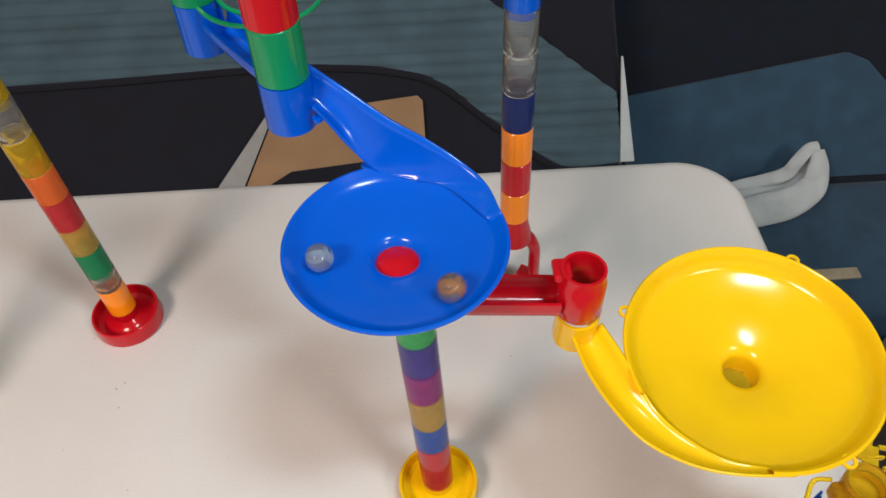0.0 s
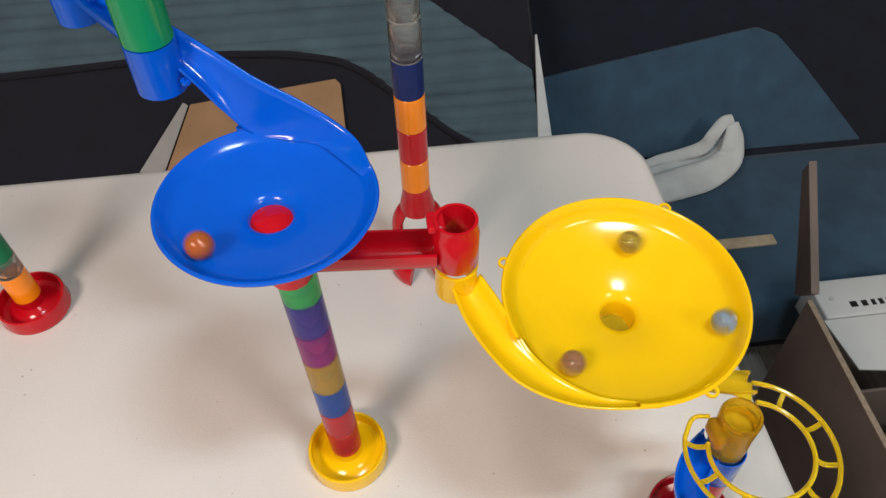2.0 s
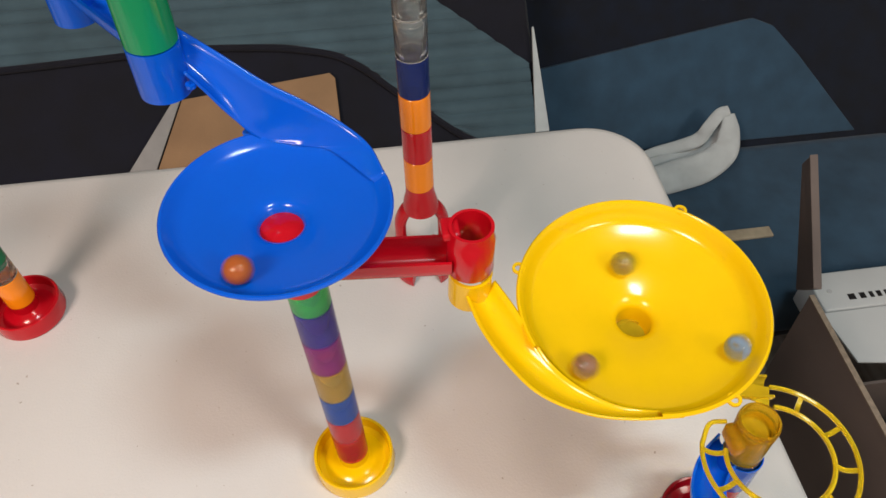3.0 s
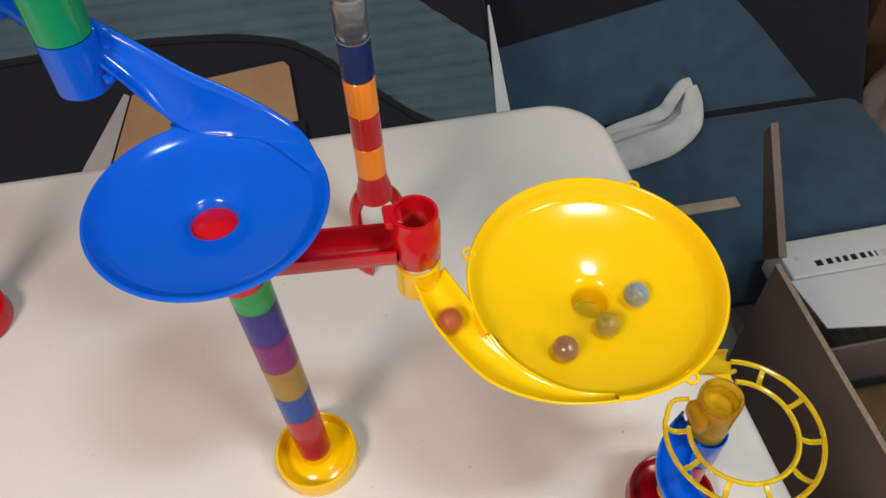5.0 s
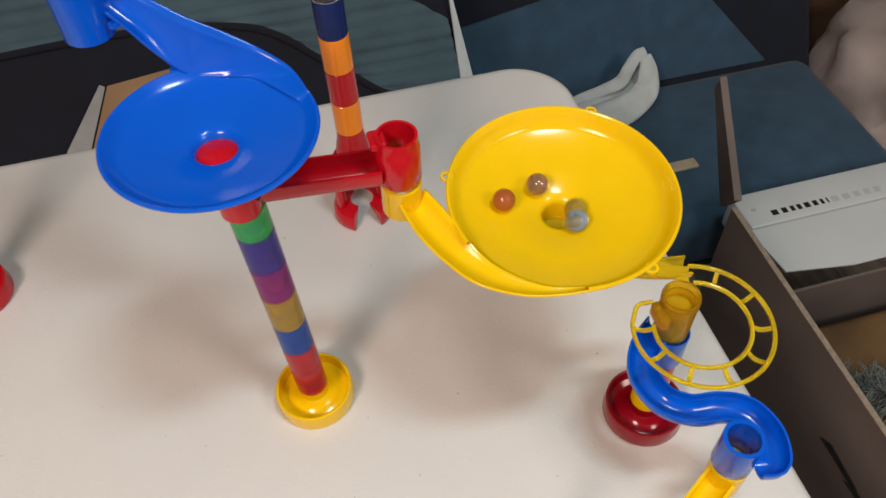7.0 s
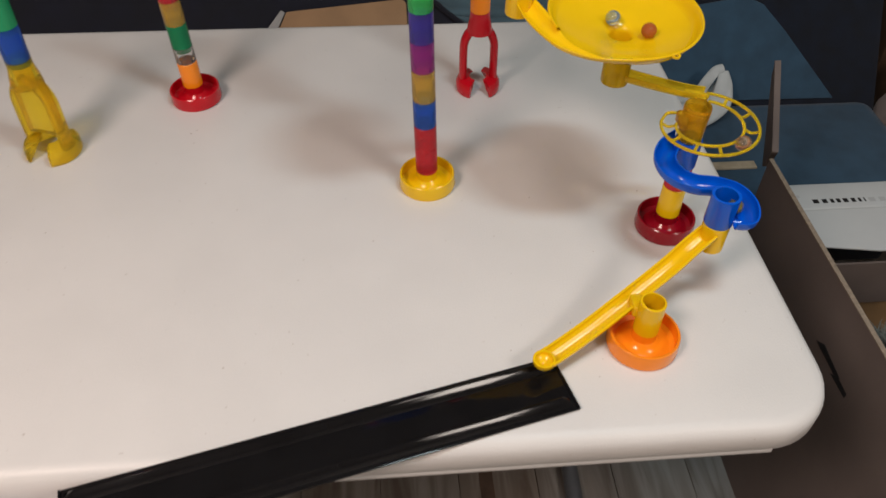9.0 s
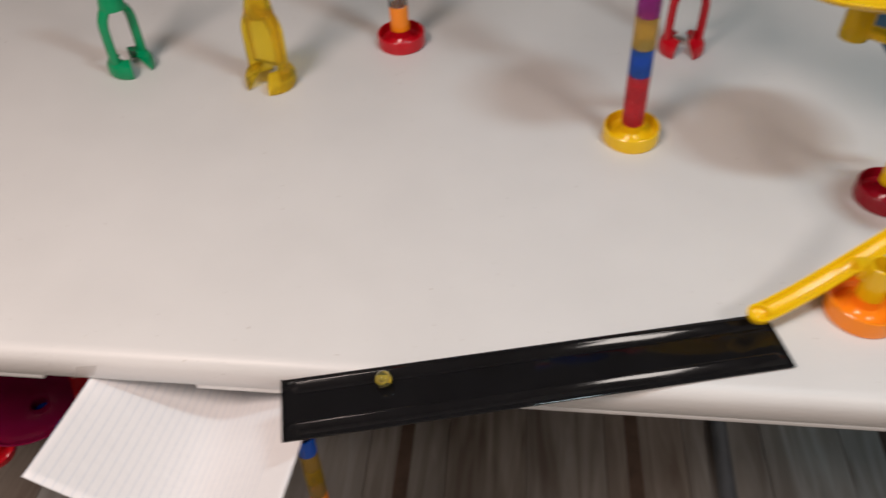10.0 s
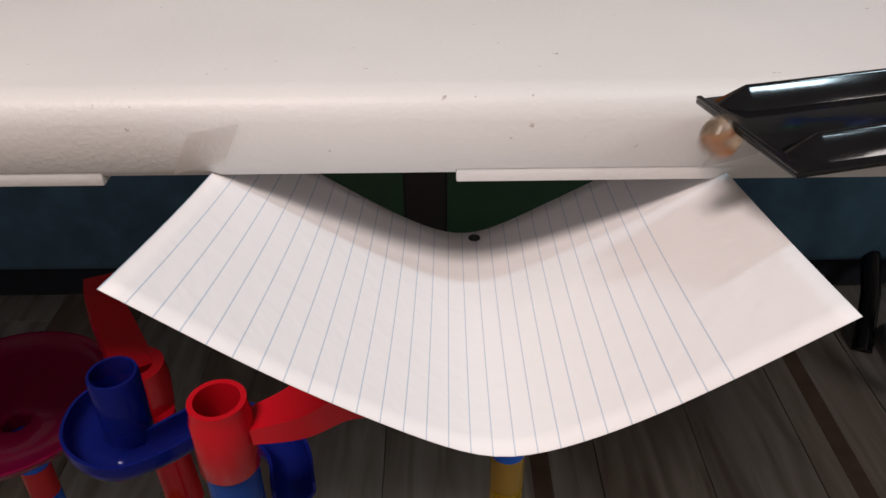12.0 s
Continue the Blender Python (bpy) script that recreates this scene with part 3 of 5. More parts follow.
def blue_slide():
    t = thing("marble_slide", "glossy blue plastic s-shaped slide with a tube socket", "toy slide", (0.2985, -0.183, 0))
    path = [(-0.012, 0.104, 0.861), (-0.031, 0.090, 0.859), (-0.041, 0.070, 0.857), (-0.036, 0.048, 0.855), (-0.018, 0.035, 0.853), (0.004, 0.032, 0.851), (0.021, 0.024, 0.849), (0.0275, 0.006, 0.847), (0.022, -0.012, 0.845), (0.011, -0.011, 0.844)]
    part("channel", sweep(smooth_path(path, 7), u_section(0.0118, 0.0018, 0.003)), M_BLUE, t)
    part("socket", lathe([(0.0140, 0.8295), (0.0146, 0.831), (0.0146, 0.866), (0.0116, 0.866), (0.0116, 0.8295)], segs=40), M_BLUE, t)
    part("ring", lathe([(0.0137, 0.829), (0.0145, 0.831), (0.0145, 0.864), (0.0137, 0.864)], at=(-0.008, 0.096, 0), segs=40), M_BLUE, t)


blue_slide()


def yellow_slide():
    t = thing("marble_slide", "straight yellow plastic slide leading onto the black tray", "toy slide", (0.0115, -0.0035, 0.0010))
    part("socket", lathe([(0.0138, 0.797), (0.0138, 0.8288), (0.0112, 0.8288), (0.0112, 0.797)], at=(0.286, -0.181, 0), segs=40), M_YELLOW, t)
    path = [(0.278, -0.186, 0.822), (0.255, -0.199, 0.812), (0.235, -0.210, 0.800), (0.19, -0.235, 0.782), (0.145, -0.260, 0.766), (0.112, -0.278, 0.7575), (0.096, -0.287, 0.7560)]
    part("channel", sweep(smooth_path(path, 7), u_section(0.0112, 0.0024, 0.001)), M_YELLOW, t)
    part("toe", lathe([(0.0005, -0.0100), (0.0078, -0.0080), (0.0112, -0.003), (0.0112, 0.0012), (0.0090, 0.0012), (0.0088, -0.003), (0.0055, -0.0065), (0.0005, -0.008)], at=(0.096, -0.287, 0.7565), segs=32), M_YELLOW, t)
    part("bracket", box_bm(0.190, 0.202, -0.252, -0.232, 0.771, 0.785, 0.002), M_YELLOW, t)
    o = thing("slide_stand", "orange round foot with a short yellow tube holding the slide", "toy stand", (0.2175, -0.2585, T))
    part("base", base_bm(0.0370, 0.021), M_ORANGE, o)
    part("tube", tube_bm(0.0240, 0.0650, 0.0130, False), M_YELLOW, o)


yellow_slide()


def black_tray():
    """A shallow vacuum-formed strip with a tapered ridge along each side."""
    L, W = 0.470, 0.0655
    t = thing("black_tray", "long shallow glossy black plastic tray overhanging the table edge", "tray", (-0.3345, -0.3850, T + 0.0012), rz=14.0)
    part("floor_strip", box_bm(0, L, -W, 0, 0.0, 0.0022, 0.0008, 2), M_BLACK, t)
    for y0 in (-0.0035, -0.0475):
        bm = bmesh.new()
        rings = []
        for x, k in ((0.0045, 0.0), (0.0150, 1.0), (L / 2, 1.0), (L - 0.015, 1.0), (L - 0.0045, 0.0)):
            z = 0.0016 + 0.0080 * k
            rings.append([bm.verts.new(p) for p in ((x, y0, 0.0012), (x, y0 - 0.0030 - 0.0015 * k, z), (x, y0 - 0.0072, z), (x, y0 - 0.0145, 0.0012))])
        for p, q in zip(rings, rings[1:]):
            for a in range(3):
                bm.faces.new((p[a], p[a + 1], q[a + 1], q[a]))
        bmesh.ops.bevel(bm, geom=[e for e in bm.edges if not e.is_boundary and e.calc_length() > 0.006], offset=0.0006, segments=2, affect="EDGES")
        part("ridge", bm, M_BLACK, t)
    part("end_lip", box_bm(0.0, 0.0024, -W, 0, 0.0018, 0.0034, 0.0006, 2), M_BLACK, t)
    part("end_lip", box_bm(L - 0.0024, L, -W, 0, 0.0018, 0.0034, 0.0006, 2), M_BLACK, t)


black_tray()


def paper_sheet():
    """A sheet of ruled paper taped under the table edge, sagging in the middle."""
    global PAPER
    t = PAPER = thing("ruled_paper", "sagging sheet of white ruled writing paper taped under the table edge", "paper", (0, 0, 0))
    nx, ny = 40, 18
    bm = bmesh.new()
    uv = bm.loops.layers.uv.new("UVMap")
    grid = {}
    for i in range(nx + 1):
        s = -1 + 2 * i / nx
        for j in range(ny + 1):
            v = j / ny
            y = -0.311 - (0.183 + 0.003 * s) * v
            half = 0.1145 - 0.0025 * v
            sag = 0.060 - 0.0015 * v
            q = s - 0.05 * v * (1 - s * s)
            drop = sag * (1 - math.sqrt(0.035 + q * q)) / (1 - math.sqrt(0.035))
            ripple = 0.0015 * math.sin(5 * s + 2 * v) * (1 - s * s)
            grid[i, j] = bm.verts.new((-0.422 - 0.003 * v + half * s, y - 0.006 * (1 - s * s) * v, T - 0.046 + (0.0315 - 0.0045 * s) * v ** 1.25 + ripple - drop))
    for i in range(nx):
        for j in range(ny):
            f = bm.faces.new((grid[i, j], grid[i + 1, j], grid[i + 1, j + 1], grid[i, j + 1]))
            for loop, (a, b) in zip(f.loops, ((i, j), (i + 1, j), (i + 1, j + 1), (i, j + 1))):
                loop[uv].uv = (0.267 * a / nx, 0.203 * b / ny)
    ob = sheet = part("sheet", bm, M_PAPER, t)
    mod = ob.modifiers.new("thickness", "SOLIDIFY")
    mod.thickness = 0.00025
    part("hole", lathe([(0.0004, 0.0), (0.0032, 0.0), (0.0032, 0.0004), (0.0004, 0.0004)], at=(-0.418, -0.321, T - 0.046 - 0.0570), segs=20), M_INK, sheet, "dark punched hole")
    for x in (-0.537, -0.306):
        k = thing("sticky_tape", "short strip of clear sticky tape on the table edge", "tape", group="tape strips")
        part("tape", slab([(x - 0.016, Y0 - 0.0006, T - 0.036), (x + 0.008, Y0 - 0.0006, T - 0.029), (x + 0.016, Y0 - 0.0006, T - 0.012), (x - 0.006, Y0 - 0.0006, T - 0.016)], 0.0002), M_TAPE, k)


paper_sheet()


# ---- behind the table: sofas, box, clutter ----
def lean(x, y):
    """A point of the slanted sofa back behind the table."""
    return (x, y, 0.6 + 0.8 * (y - 0.74))


def ribbed_sofa():
    t = thing("ribbed_sofa", "charcoal sofa with a slanted ribbed teal back panel", "sofa")
    part("back", slab([lean(-1.6, 0.56), lean(0.352, 0.56), lean(0.352, 1.25), lean(-1.6, 1.25)], 0.12, 0.02), M_DARK, t)
    part("front", box_bm(-1.6, 0.40, 0.430, 0.62, 0.080, 0.45, 0.02), M_FRONT, t, "steel-blue fabric front")
    part("plinth", box_bm(-1.55, 0.38, 0.47, 0.90, 0.0, 0.085, 0.01), M_NAVY, t)
    part("leg", sweep([Vector((0.31, 0.45, 0.10)), Vector((0.285, 0.37, 0.06)), Vector((0.253, 0.295, 0.0))], round_section(0.016, 12)), M_BLACK, t, "black round leg")
    # the ribbed panel's lower border rises at one end in a wide curve
    low = [(-1.55, 0.775), (-0.64, 0.778), (-0.24, 0.787), (-0.10, 0.783), (-0.03, 0.776), (0.03, 0.764), (0.075, 0.742), (0.113, 0.716), (0.16, 0.686), (0.24, 0.640), (0.333, 0.640)]
    top = 1.20
    n = int((top - 0.63) / 0.0052)
    up = Vector((0, 1, 0.8)).normalized()
    nrm = Vector((0, -0.8, 1)).normalized()

    def floor_y(x):
        for (xa, ya), (xb, yb) in zip(low, low[1:]):
            if xa <= x <= xb:
                return ya + (yb - ya) * (x - xa) / (xb - xa)
        return 0.64

    def right_x(y):
        return min(0.338, 0.338 - (y - 0.733) * 1.55) if y > 0.733 else 0.338

    bm = bmesh.new()
    cols = [-1.55, -1.1, -0.64, -0.4, -0.24, -0.10, -0.03, 0.03, 0.075, 0.113, 0.16, 0.20, 0.24, 0.29, 0.338]
    rows = 260
    grid = []
    for k in range(rows + 1):
        y = 0.64 + (top - 0.64) * k / rows
        rib = 0.0065 * abs(math.sin(math.pi * (y - 0.64) / 0.0178)) ** 0.5
        row = []
        for x in cols:
            xx = min(x, right_x(y))
            yy = max(y, floor_y(xx))
            row.append(bm.verts.new(Vector(lean(xx, yy)) + nrm * (0.004 + rib)))
        grid.append(row)
    for a, b in zip(grid, grid[1:]):
        for j in range(len(cols) - 1):
            pts = (a[j], a[j + 1], b[j + 1], b[j])
            if (pts[0].co - pts[3].co).length > 1e-5 or (pts[1].co - pts[2].co).length > 1e-5:
                bm.faces.new(pts)
    bmesh.ops.remove_doubles(bm, verts=bm.verts, dist=0.00002)
    panel = part("ribbed_panel", bm, M_RIB, t, "ribbed teal fabric panel", smooth=True)
    piping = [Vector(lean(x, y)) + nrm * 0.006 for x, y in low]
    part("piping", sweep(smooth_path(piping, 5), round_section(0.006)), M_DARK, panel)


ribbed_sofa()


def recline(x, z):
    return (x, 0.858 + 0.61 * (z - 0.247), z)


def blue_sofa():
    t = thing("blue_sofa", "low navy sofa with steel-blue seat and back inset", "sofa")
    part("backrest", slab([recline(0.365, 0.20), recline(1.24, 0.20), recline(1.24, 0.80), recline(0.365, 0.80)], 0.14, 0.025), M_NAVY, t)
    inset = [recline(0.368, 0.255), recline(1.115, 0.250), recline(0.975, 0.395), recline(0.915, 0.450), recline(0.870, 0.466), recline(0.80, 0.458), recline(0.368, 0.404)]
    lift = Vector((0, -1, 0.61)).normalized() * 0.008
    part("back_inset", slab([Vector(p) + lift for p in inset], 0.014, 0.004), M_SEAT, t, "steel-blue fabric inset")
    bm = box_bm(0.41, 1.22, 0.46, 0.866, 0.09, 0.252, 0.045, 5)
    part("seat", bm, M_SEAT, t)
    part("plinth", box_bm(0.45, 1.18, 0.52, 0.95, 0.0, 0.10, 0.01), M_NAVY, t)


blue_sofa()


def strap():
    t = thing("white_strap", "narrow white strap hanging between the two sofas", "strap")
    part("band", slab([(0.349, 0.774, 0.636), (0.352, 0.774, 0.636), (0.358, 0.640, 0.528), (0.335, 0.640, 0.528)], 0.006, 0.001), M_CLOTH, t)


strap()


def card_sheet():
    t = thing("cardboard_sheet", "flat brown cardboard sheet with a torn grey end", "cardboard")
    nrm = Vector((0, -0.8, 1)).normalized() * 0.014
    part("board", slab([Vector(lean(*p)) + nrm for p in ((-0.285, 0.60), (0.026, 0.60), (0.024, 0.735), (0.016, 0.742), (-0.215, 0.725))], 0.004, 0.0012), M_CARD, t)
    part("grey_end", slab([Vector(lean(*p)) + nrm for p in ((-0.345, 0.60), (-0.288, 0.60), (-0.218, 0.724), (-0.226, 0.728))], 0.003, 0.001), M_GREYBOARD, t, "grey torn end")
    part("flap", slab([Vector(lean(*p)) + nrm * 1.35 for p in ((-0.235, 0.60), (0.03, 0.60), (0.034, 0.668), (-0.19, 0.654), (-0.222, 0.640))], 0.003, 0.001), M_DARK, t, "dark flap")


card_sheet()


def cloth():
    """A crumpled white cloth: a broad strip that hooks over and comes back as a narrow fold."""
    t = thing("white_cloth", "crumpled white cotton cloth lying folded on the blue sofa seat", "cloth")
    face = Vector((0, -0.6, 0.8))
    strips = (([(0.583, 0.739, 0.27), (0.628, 0.747, 0.272), (0.672, 0.753, 0.276), (0.729, 0.761, 0.283), (0.778, 0.784, 0.3), (0.786, 0.803, 0.335), (0.785, 0.823, 0.362)], (0.031, 0.031, 0.032, 0.031, 0.028, 0.021, 0.012)),
              ([(0.6, 0.776, 0.264), (0.657, 0.794, 0.266), (0.705, 0.806, 0.268), (0.748, 0.816, 0.272), (0.779, 0.831, 0.282), (0.787, 0.833, 0.315), (0.785, 0.829, 0.35)], (0.024, 0.024, 0.024, 0.024, 0.022, 0.015, 0.008)),
              ([(0.782, 0.824, 0.372), (0.767, 0.826, 0.362), (0.748, 0.817, 0.34), (0.733, 0.814, 0.312), (0.696, 0.819, 0.292), (0.65, 0.819, 0.28), (0.6, 0.807, 0.272)], (0.010, 0.012, 0.013, 0.014, 0.013, 0.013, 0.012)))
    for points, halves in strips:
        spine = smooth_path(points, 8)
        n = len(spine)
        bm = bmesh.new()
        rings = []
        for i, p in enumerate(spine):
            pos = i / (n - 1) * (len(halves) - 1)
            m = min(int(pos), len(halves) - 2)
            half = halves[m] + (halves[m + 1] - halves[m]) * (pos - m)
            side = (spine[min(i + 1, n - 1)] - spine[max(i - 1, 0)]).cross(face).normalized()
            ring = []
            for j in range(32):
                a = 2 * math.pi * j / 32
                crease = 1 + 0.30 * noise.noise(Vector((i * 0.16, math.cos(a) * 1.6, math.sin(a) * 1.6 + half * 90)))
                ring.append(bm.verts.new(p + side * half * math.cos(a) * (0.9 + 0.1 * crease) + face * half * 0.42 * math.sin(a) * crease))
            rings.append(ring)
        for a, b in zip(rings, rings[1:]):
            for j in range(32):
                bm.faces.new((a[j], a[(j + 1) % 32], b[(j + 1) % 32], b[j]))
        bm.faces.new(rings[0])
        bm.faces.new(list(reversed(rings[-1])))
        part("fold", bm, M_CLOTH, t)


cloth()


def stick():
    t = thing("wood_strip", "short flat beige wooden strip lying on the blue seat", "wood strip")
    part("strip", box_bm(0.60, 0.812, 0.588, 0.612, 0.2525, 0.258, 0.001), M_BEIGE, t)


stick()


def cardboard_box():
    t = thing("cardboard_box", "large open grey-brown cardboard box standing beside the table", "box")
    x0, x1, y0, y1, h, w = 0.590, 1.18, -0.62, 0.235, 0.568, 0.005
    near = part("side", slab([(x0, y0, 0.0), (x0 + 0.012, y1, 0.0), (x0 + 0.012, y1, h), (x0, y0, h)], -w), M_CARDGREY, t, smooth=False)
    part("side", box_bm(x1, x1 + w, y0, y1, 0, h), M_CARDGREY, t, smooth=False)
    part("side", box_bm(x0 + 0.004, x1, y0 - w, y0, 0, h), M_CARDGREY, t, smooth=False)
    part("side", box_bm(x0 + 0.014, x1, y1, y1 + w, 0, 0.30), M_CARDGREY, t, smooth=False)
    part("bottom", box_bm(x0 + 0.014, x1, y0, y1, 0.0, 0.006), M_CARD, t, smooth=False)
    part("flap", slab([(x0 + 0.011, y1, h + 0.015), (x0 + 0.036, y1 + 0.050, h - 0.056), (x0 + 0.092, 0.448, 0.590), (x0 + 0.065, 0.408, 0.645)], -0.010), M_CARDGREY, t, smooth=False)
    part("cut_edge", slab([(x0 - 0.001, y0, h + 0.001), (x0 + 0.006, y0, h + 0.001), (x0 + 0.018, y1, h + 0.001), (x0 + 0.011, y1, h + 0.001)], 0.002), M_CARDCUT, t, "frayed cut edge", smooth=False)
    part("cut_edge", slab([(x0 + 0.011, y1, h + 0.017), (x0 + 0.022, y1, h + 0.017), (x0 + 0.075, 0.408, 0.648), (x0 + 0.064, 0.408, 0.648)], 0.002), M_CARDGREY, t, smooth=False)
    for (ya, za), (yb, zb) in (((-0.068, 0.466), (-0.125, 0.452)), ((-0.122, 0.458), (-0.195, 0.448))):
        part("handle_slot", slab([(x0 - 0.0005 + 0.007, ya - 0.006, za), (x0 - 0.0005 + 0.007, ya + 0.010, za - 0.012), (x0 - 0.0005 + 0.007, yb + 0.006, zb), (x0 - 0.0005 + 0.007, yb - 0.008, zb + 0.008)], 0.001), M_INK, near, "torn dark hand slot", smooth=False)


cardboard_box()


def white_carton():
    t = thing("white_carton", "long white printed carton with black and grey lettering", "carton")
    part("body", box_bm(0.772, 1.50, 0.355, 0.432, 0.27, 0.338, 0.004), M_WHITE, t)
    part("lid_flap", slab([(0.765, 0.352, 0.334), (1.40, 0.352, 0.334), (1.40, 0.245, 0.322), (0.905, 0.245, 0.322), (0.785, 0.262, 0.324)], 0.003), M_WHITE, t)
    for x, w in ((0.822, 0.017), (0.842, 0.014), (0.859, 0.010), (0.872, 0.011), (0.886, 0.014), (0.903, 0.012), (0.918, 0.008), (0.930, 0.004)):
        part("letter_bar", box_bm(x, x + w * 0.72, 0.371, 0.3825, 0.3375, 0.3384), M_INK, t)
    for x, w in ((0.940, 0.018), (0.962, 0.018), (0.984, 0.016), (1.004, 0.016), (1.024, 0.016)):
        part("letter_bar", box_bm(x, x + w * 0.72, 0.370, 0.3825, 0.3375, 0.3384), M_INKGREY, t)
    part("dot", lathe([(0.0003, 0.0), (0.0042, 0.0), (0.0042, 0.0012), (0.0003, 0.0012)], at=(0.796, 0.392, 0.338), segs=14), M_INKGREY, t)


white_carton()


def garland():
    """Frosted tinsel branches in the box: many short needles round bent stems."""
    t = thing("tinsel_garland", "frosted grey-green tinsel garland lying in the box", "garland")
    rng = random.Random(7)
    for m in range(4):
        pts = smooth_path([(0.70 + 0.06 * m, 0.10 - 0.02 * m, 0.30), (0.76 + 0.05 * m, 0.0, 0.33), (0.74 + 0.07 * m, -0.12, 0.32), (0.80 + 0.05 * m, -0.26, 0.30)], 40)
        verts, faces = [], []
        for p in pts:
            for k in range(9):
                d = Vector((rng.gauss(0, 1), rng.gauss(0, 1), rng.gauss(0, 1))).normalized()
                q = p + d * rng.uniform(0.02, 0.042)
                s = d.orthogonal().normalized() * 0.0011
                i = len(verts)
                verts += [p - s, p + s, q + s * 0.4, q - s * 0.4]
                faces.append((i, i + 1, i + 2, i + 3))
        me = bpy.data.meshes.new("needles")
        me.from_pydata([tuple(v) for v in verts], [], faces)
        me.materials.append(M_GARLAND)
        ob = new("needles", me)
        ob.parent = t
    part("filler", box_bm(0.63, 1.15, -0.56, 0.20, 0.008, 0.24, 0.02), M_LINING, t, "brown paper lining")


garland()


def plastic_bag():
    t = thing("plastic_bag", "crumpled pale translucent plastic bag beside the sofa", "bag")
    bm = bmesh.new()
    bmesh.ops.create_icosphere(bm, subdivisions=4, radius=1)
    for v in bm.verts:
        n = noise.noise(v.co * 2.2) * 0.22 + noise.noise(v.co * 6) * 0.08
        v.co = Vector((1.43, 0.74, 0.20)) + Vector((v.co.x * 0.19, v.co.y * 0.24, v.co.z * 0.20)) * (1 + n)
    part("bag", bm, M_BAG, t)
    # Added block that stands in for the dark brown wall area beyond the bag.
    c = thing("brown_block", "plain dark brown block standing in for the brown wall area in the corner", "chest")
    part("body", box_bm(1.32, 2.0, 1.02, 1.5, 0.0, 0.50, 0.004), M_BACKDROP, c)
    part("lid", box_bm(1.31, 2.01, 1.01, 1.51, 0.50, 0.53, 0.004), M_BACKDROP, c)


plastic_bag()


# ---- under the table: a second marble run and the green bin ----
def under_table():
    b = thing("green_bin", "dark green plastic storage bin under the table", "bin")
    body = part("body", box_bm(-0.60, -0.17, 0.27, 0.40, 0.0, 0.42, 0.015), M_BIN, b)
    part("lid", box_bm(-0.61, -0.16, 0.262, 0.408, 0.42, 0.445, 0.008), M_BIN, b)
    part("hand_hole", box_bm(-0.485, -0.425, 0.266, 0.28, 0.22, 0.395, 0.004), M_INK, body, "dark hand hole")
    f = thing("marble_funnel", "clear magenta plastic funnel bowl of the lower run", "toy funnel", (-0.803, -0.192, 0.390))
    part("bowl", bowl_bm(0.088, 0.024, 0.0112, 0.022), C_MAGENTA, f)
    part("stub", tube_bm(-0.08, -0.040, 0.0136, False), M_BLUE, f)
    p = thing("marble_tower", "tower of blue and red tubes of the lower run", "toy tower", (-0.803, -0.192, -0.0), group="lower towers")
    part("base", base_bm(), M_RED, p)
    z = 0.0185
    for m in (M_RED, M_BLUE, M_GREEN, M_GREEN, M_YELLOW, M_BLUE, M_BLUE, M_RED, M_BLUE):
        part("tube", tube_bm(z, z + 0.0362, spigot=False), m, p)
        z += 0.0365
    g = thing("marble_slide", "blue plastic side slide of the lower run", "toy slide", (0.002, -0.027, -0.015))
    part("channel", sweep(smooth_path([(-0.812, -0.172, 0.352), (-0.85, -0.185, 0.358), (-0.90, -0.20, 0.366), (-0.96, -0.215, 0.374)], 6), u_section(0.0135, 0.002, 0.006)), M_BLUE, g)
    part("collar", lathe([(0.0137, 0.335), (0.0152, 0.337), (0.0152, 0.362), (0.0137, 0.362)], at=(-0.805, -0.165, 0), segs=36), M_BLUE, g)
    a = thing("marble_ramp", "red plastic ramp arm of the lower run", "toy ramp", (-0.642, -0.279, -0.010))
    part("arm", sweep(smooth_path([(-0.050, 0.085, 0.522), (-0.040, 0.062, 0.520), (-0.018, 0.028, 0.512), (0.0, 0.0, 0.505)], 6), [(-0.014, -0.006), (0.014, -0.006), (0.0125, 0.007), (-0.0125, 0.007)], scale=lambda k: 0.9 + 0.2 * k), M_RED, a)
    part("collar", lathe([(0.0116, 0.475), (0.0190, 0.475), (0.0205, 0.50), (0.0190, 0.515), (0.0116, 0.515)], segs=36), M_RED, a)
    part("leg", sweep([Vector((0.010, -0.010, 0.480)), Vector((0.015, -0.016, 0.44)), Vector((0.020, -0.022, 0.405))], round_section(0.013, 14)), M_RED, a)
    e = thing("marble_tower", "tower of clear yellow and green tubes of the lower run", "toy tower", (-0.625, -0.320, 0.0), group="lower towers")
    part("base", base_bm(), M_GREEN, e)
    z = 0.0185
    for m in (M_BLUE, M_RED, C_YELLOW, C_TEAL, M_RED, M_BLUE, M_YELLOW, C_GREEN, C_GREEN, C_YELLOW):
        part("tube", tube_bm(z, z + 0.0382, spigot=False), m, e)
        z += 0.0385
    s = thing("marble_slide", "clear dark blue plastic elbow slide of the lower run", "toy slide", (0.037, -0.035, 0.022))
    part("channel", sweep(smooth_path([(-0.672, -0.280, 0.492), (-0.687, -0.292, 0.489), (-0.685, -0.315, 0.487), (-0.664, -0.328, 0.485), (-0.643, -0.317, 0.483), (-0.618, -0.296, 0.481), (-0.588, -0.298, 0.479), (-0.566, -0.318, 0.477), (-0.558, -0.345, 0.475)], 7), u_section(0.0125, 0.002, 0.006)), C_DEEP, s)
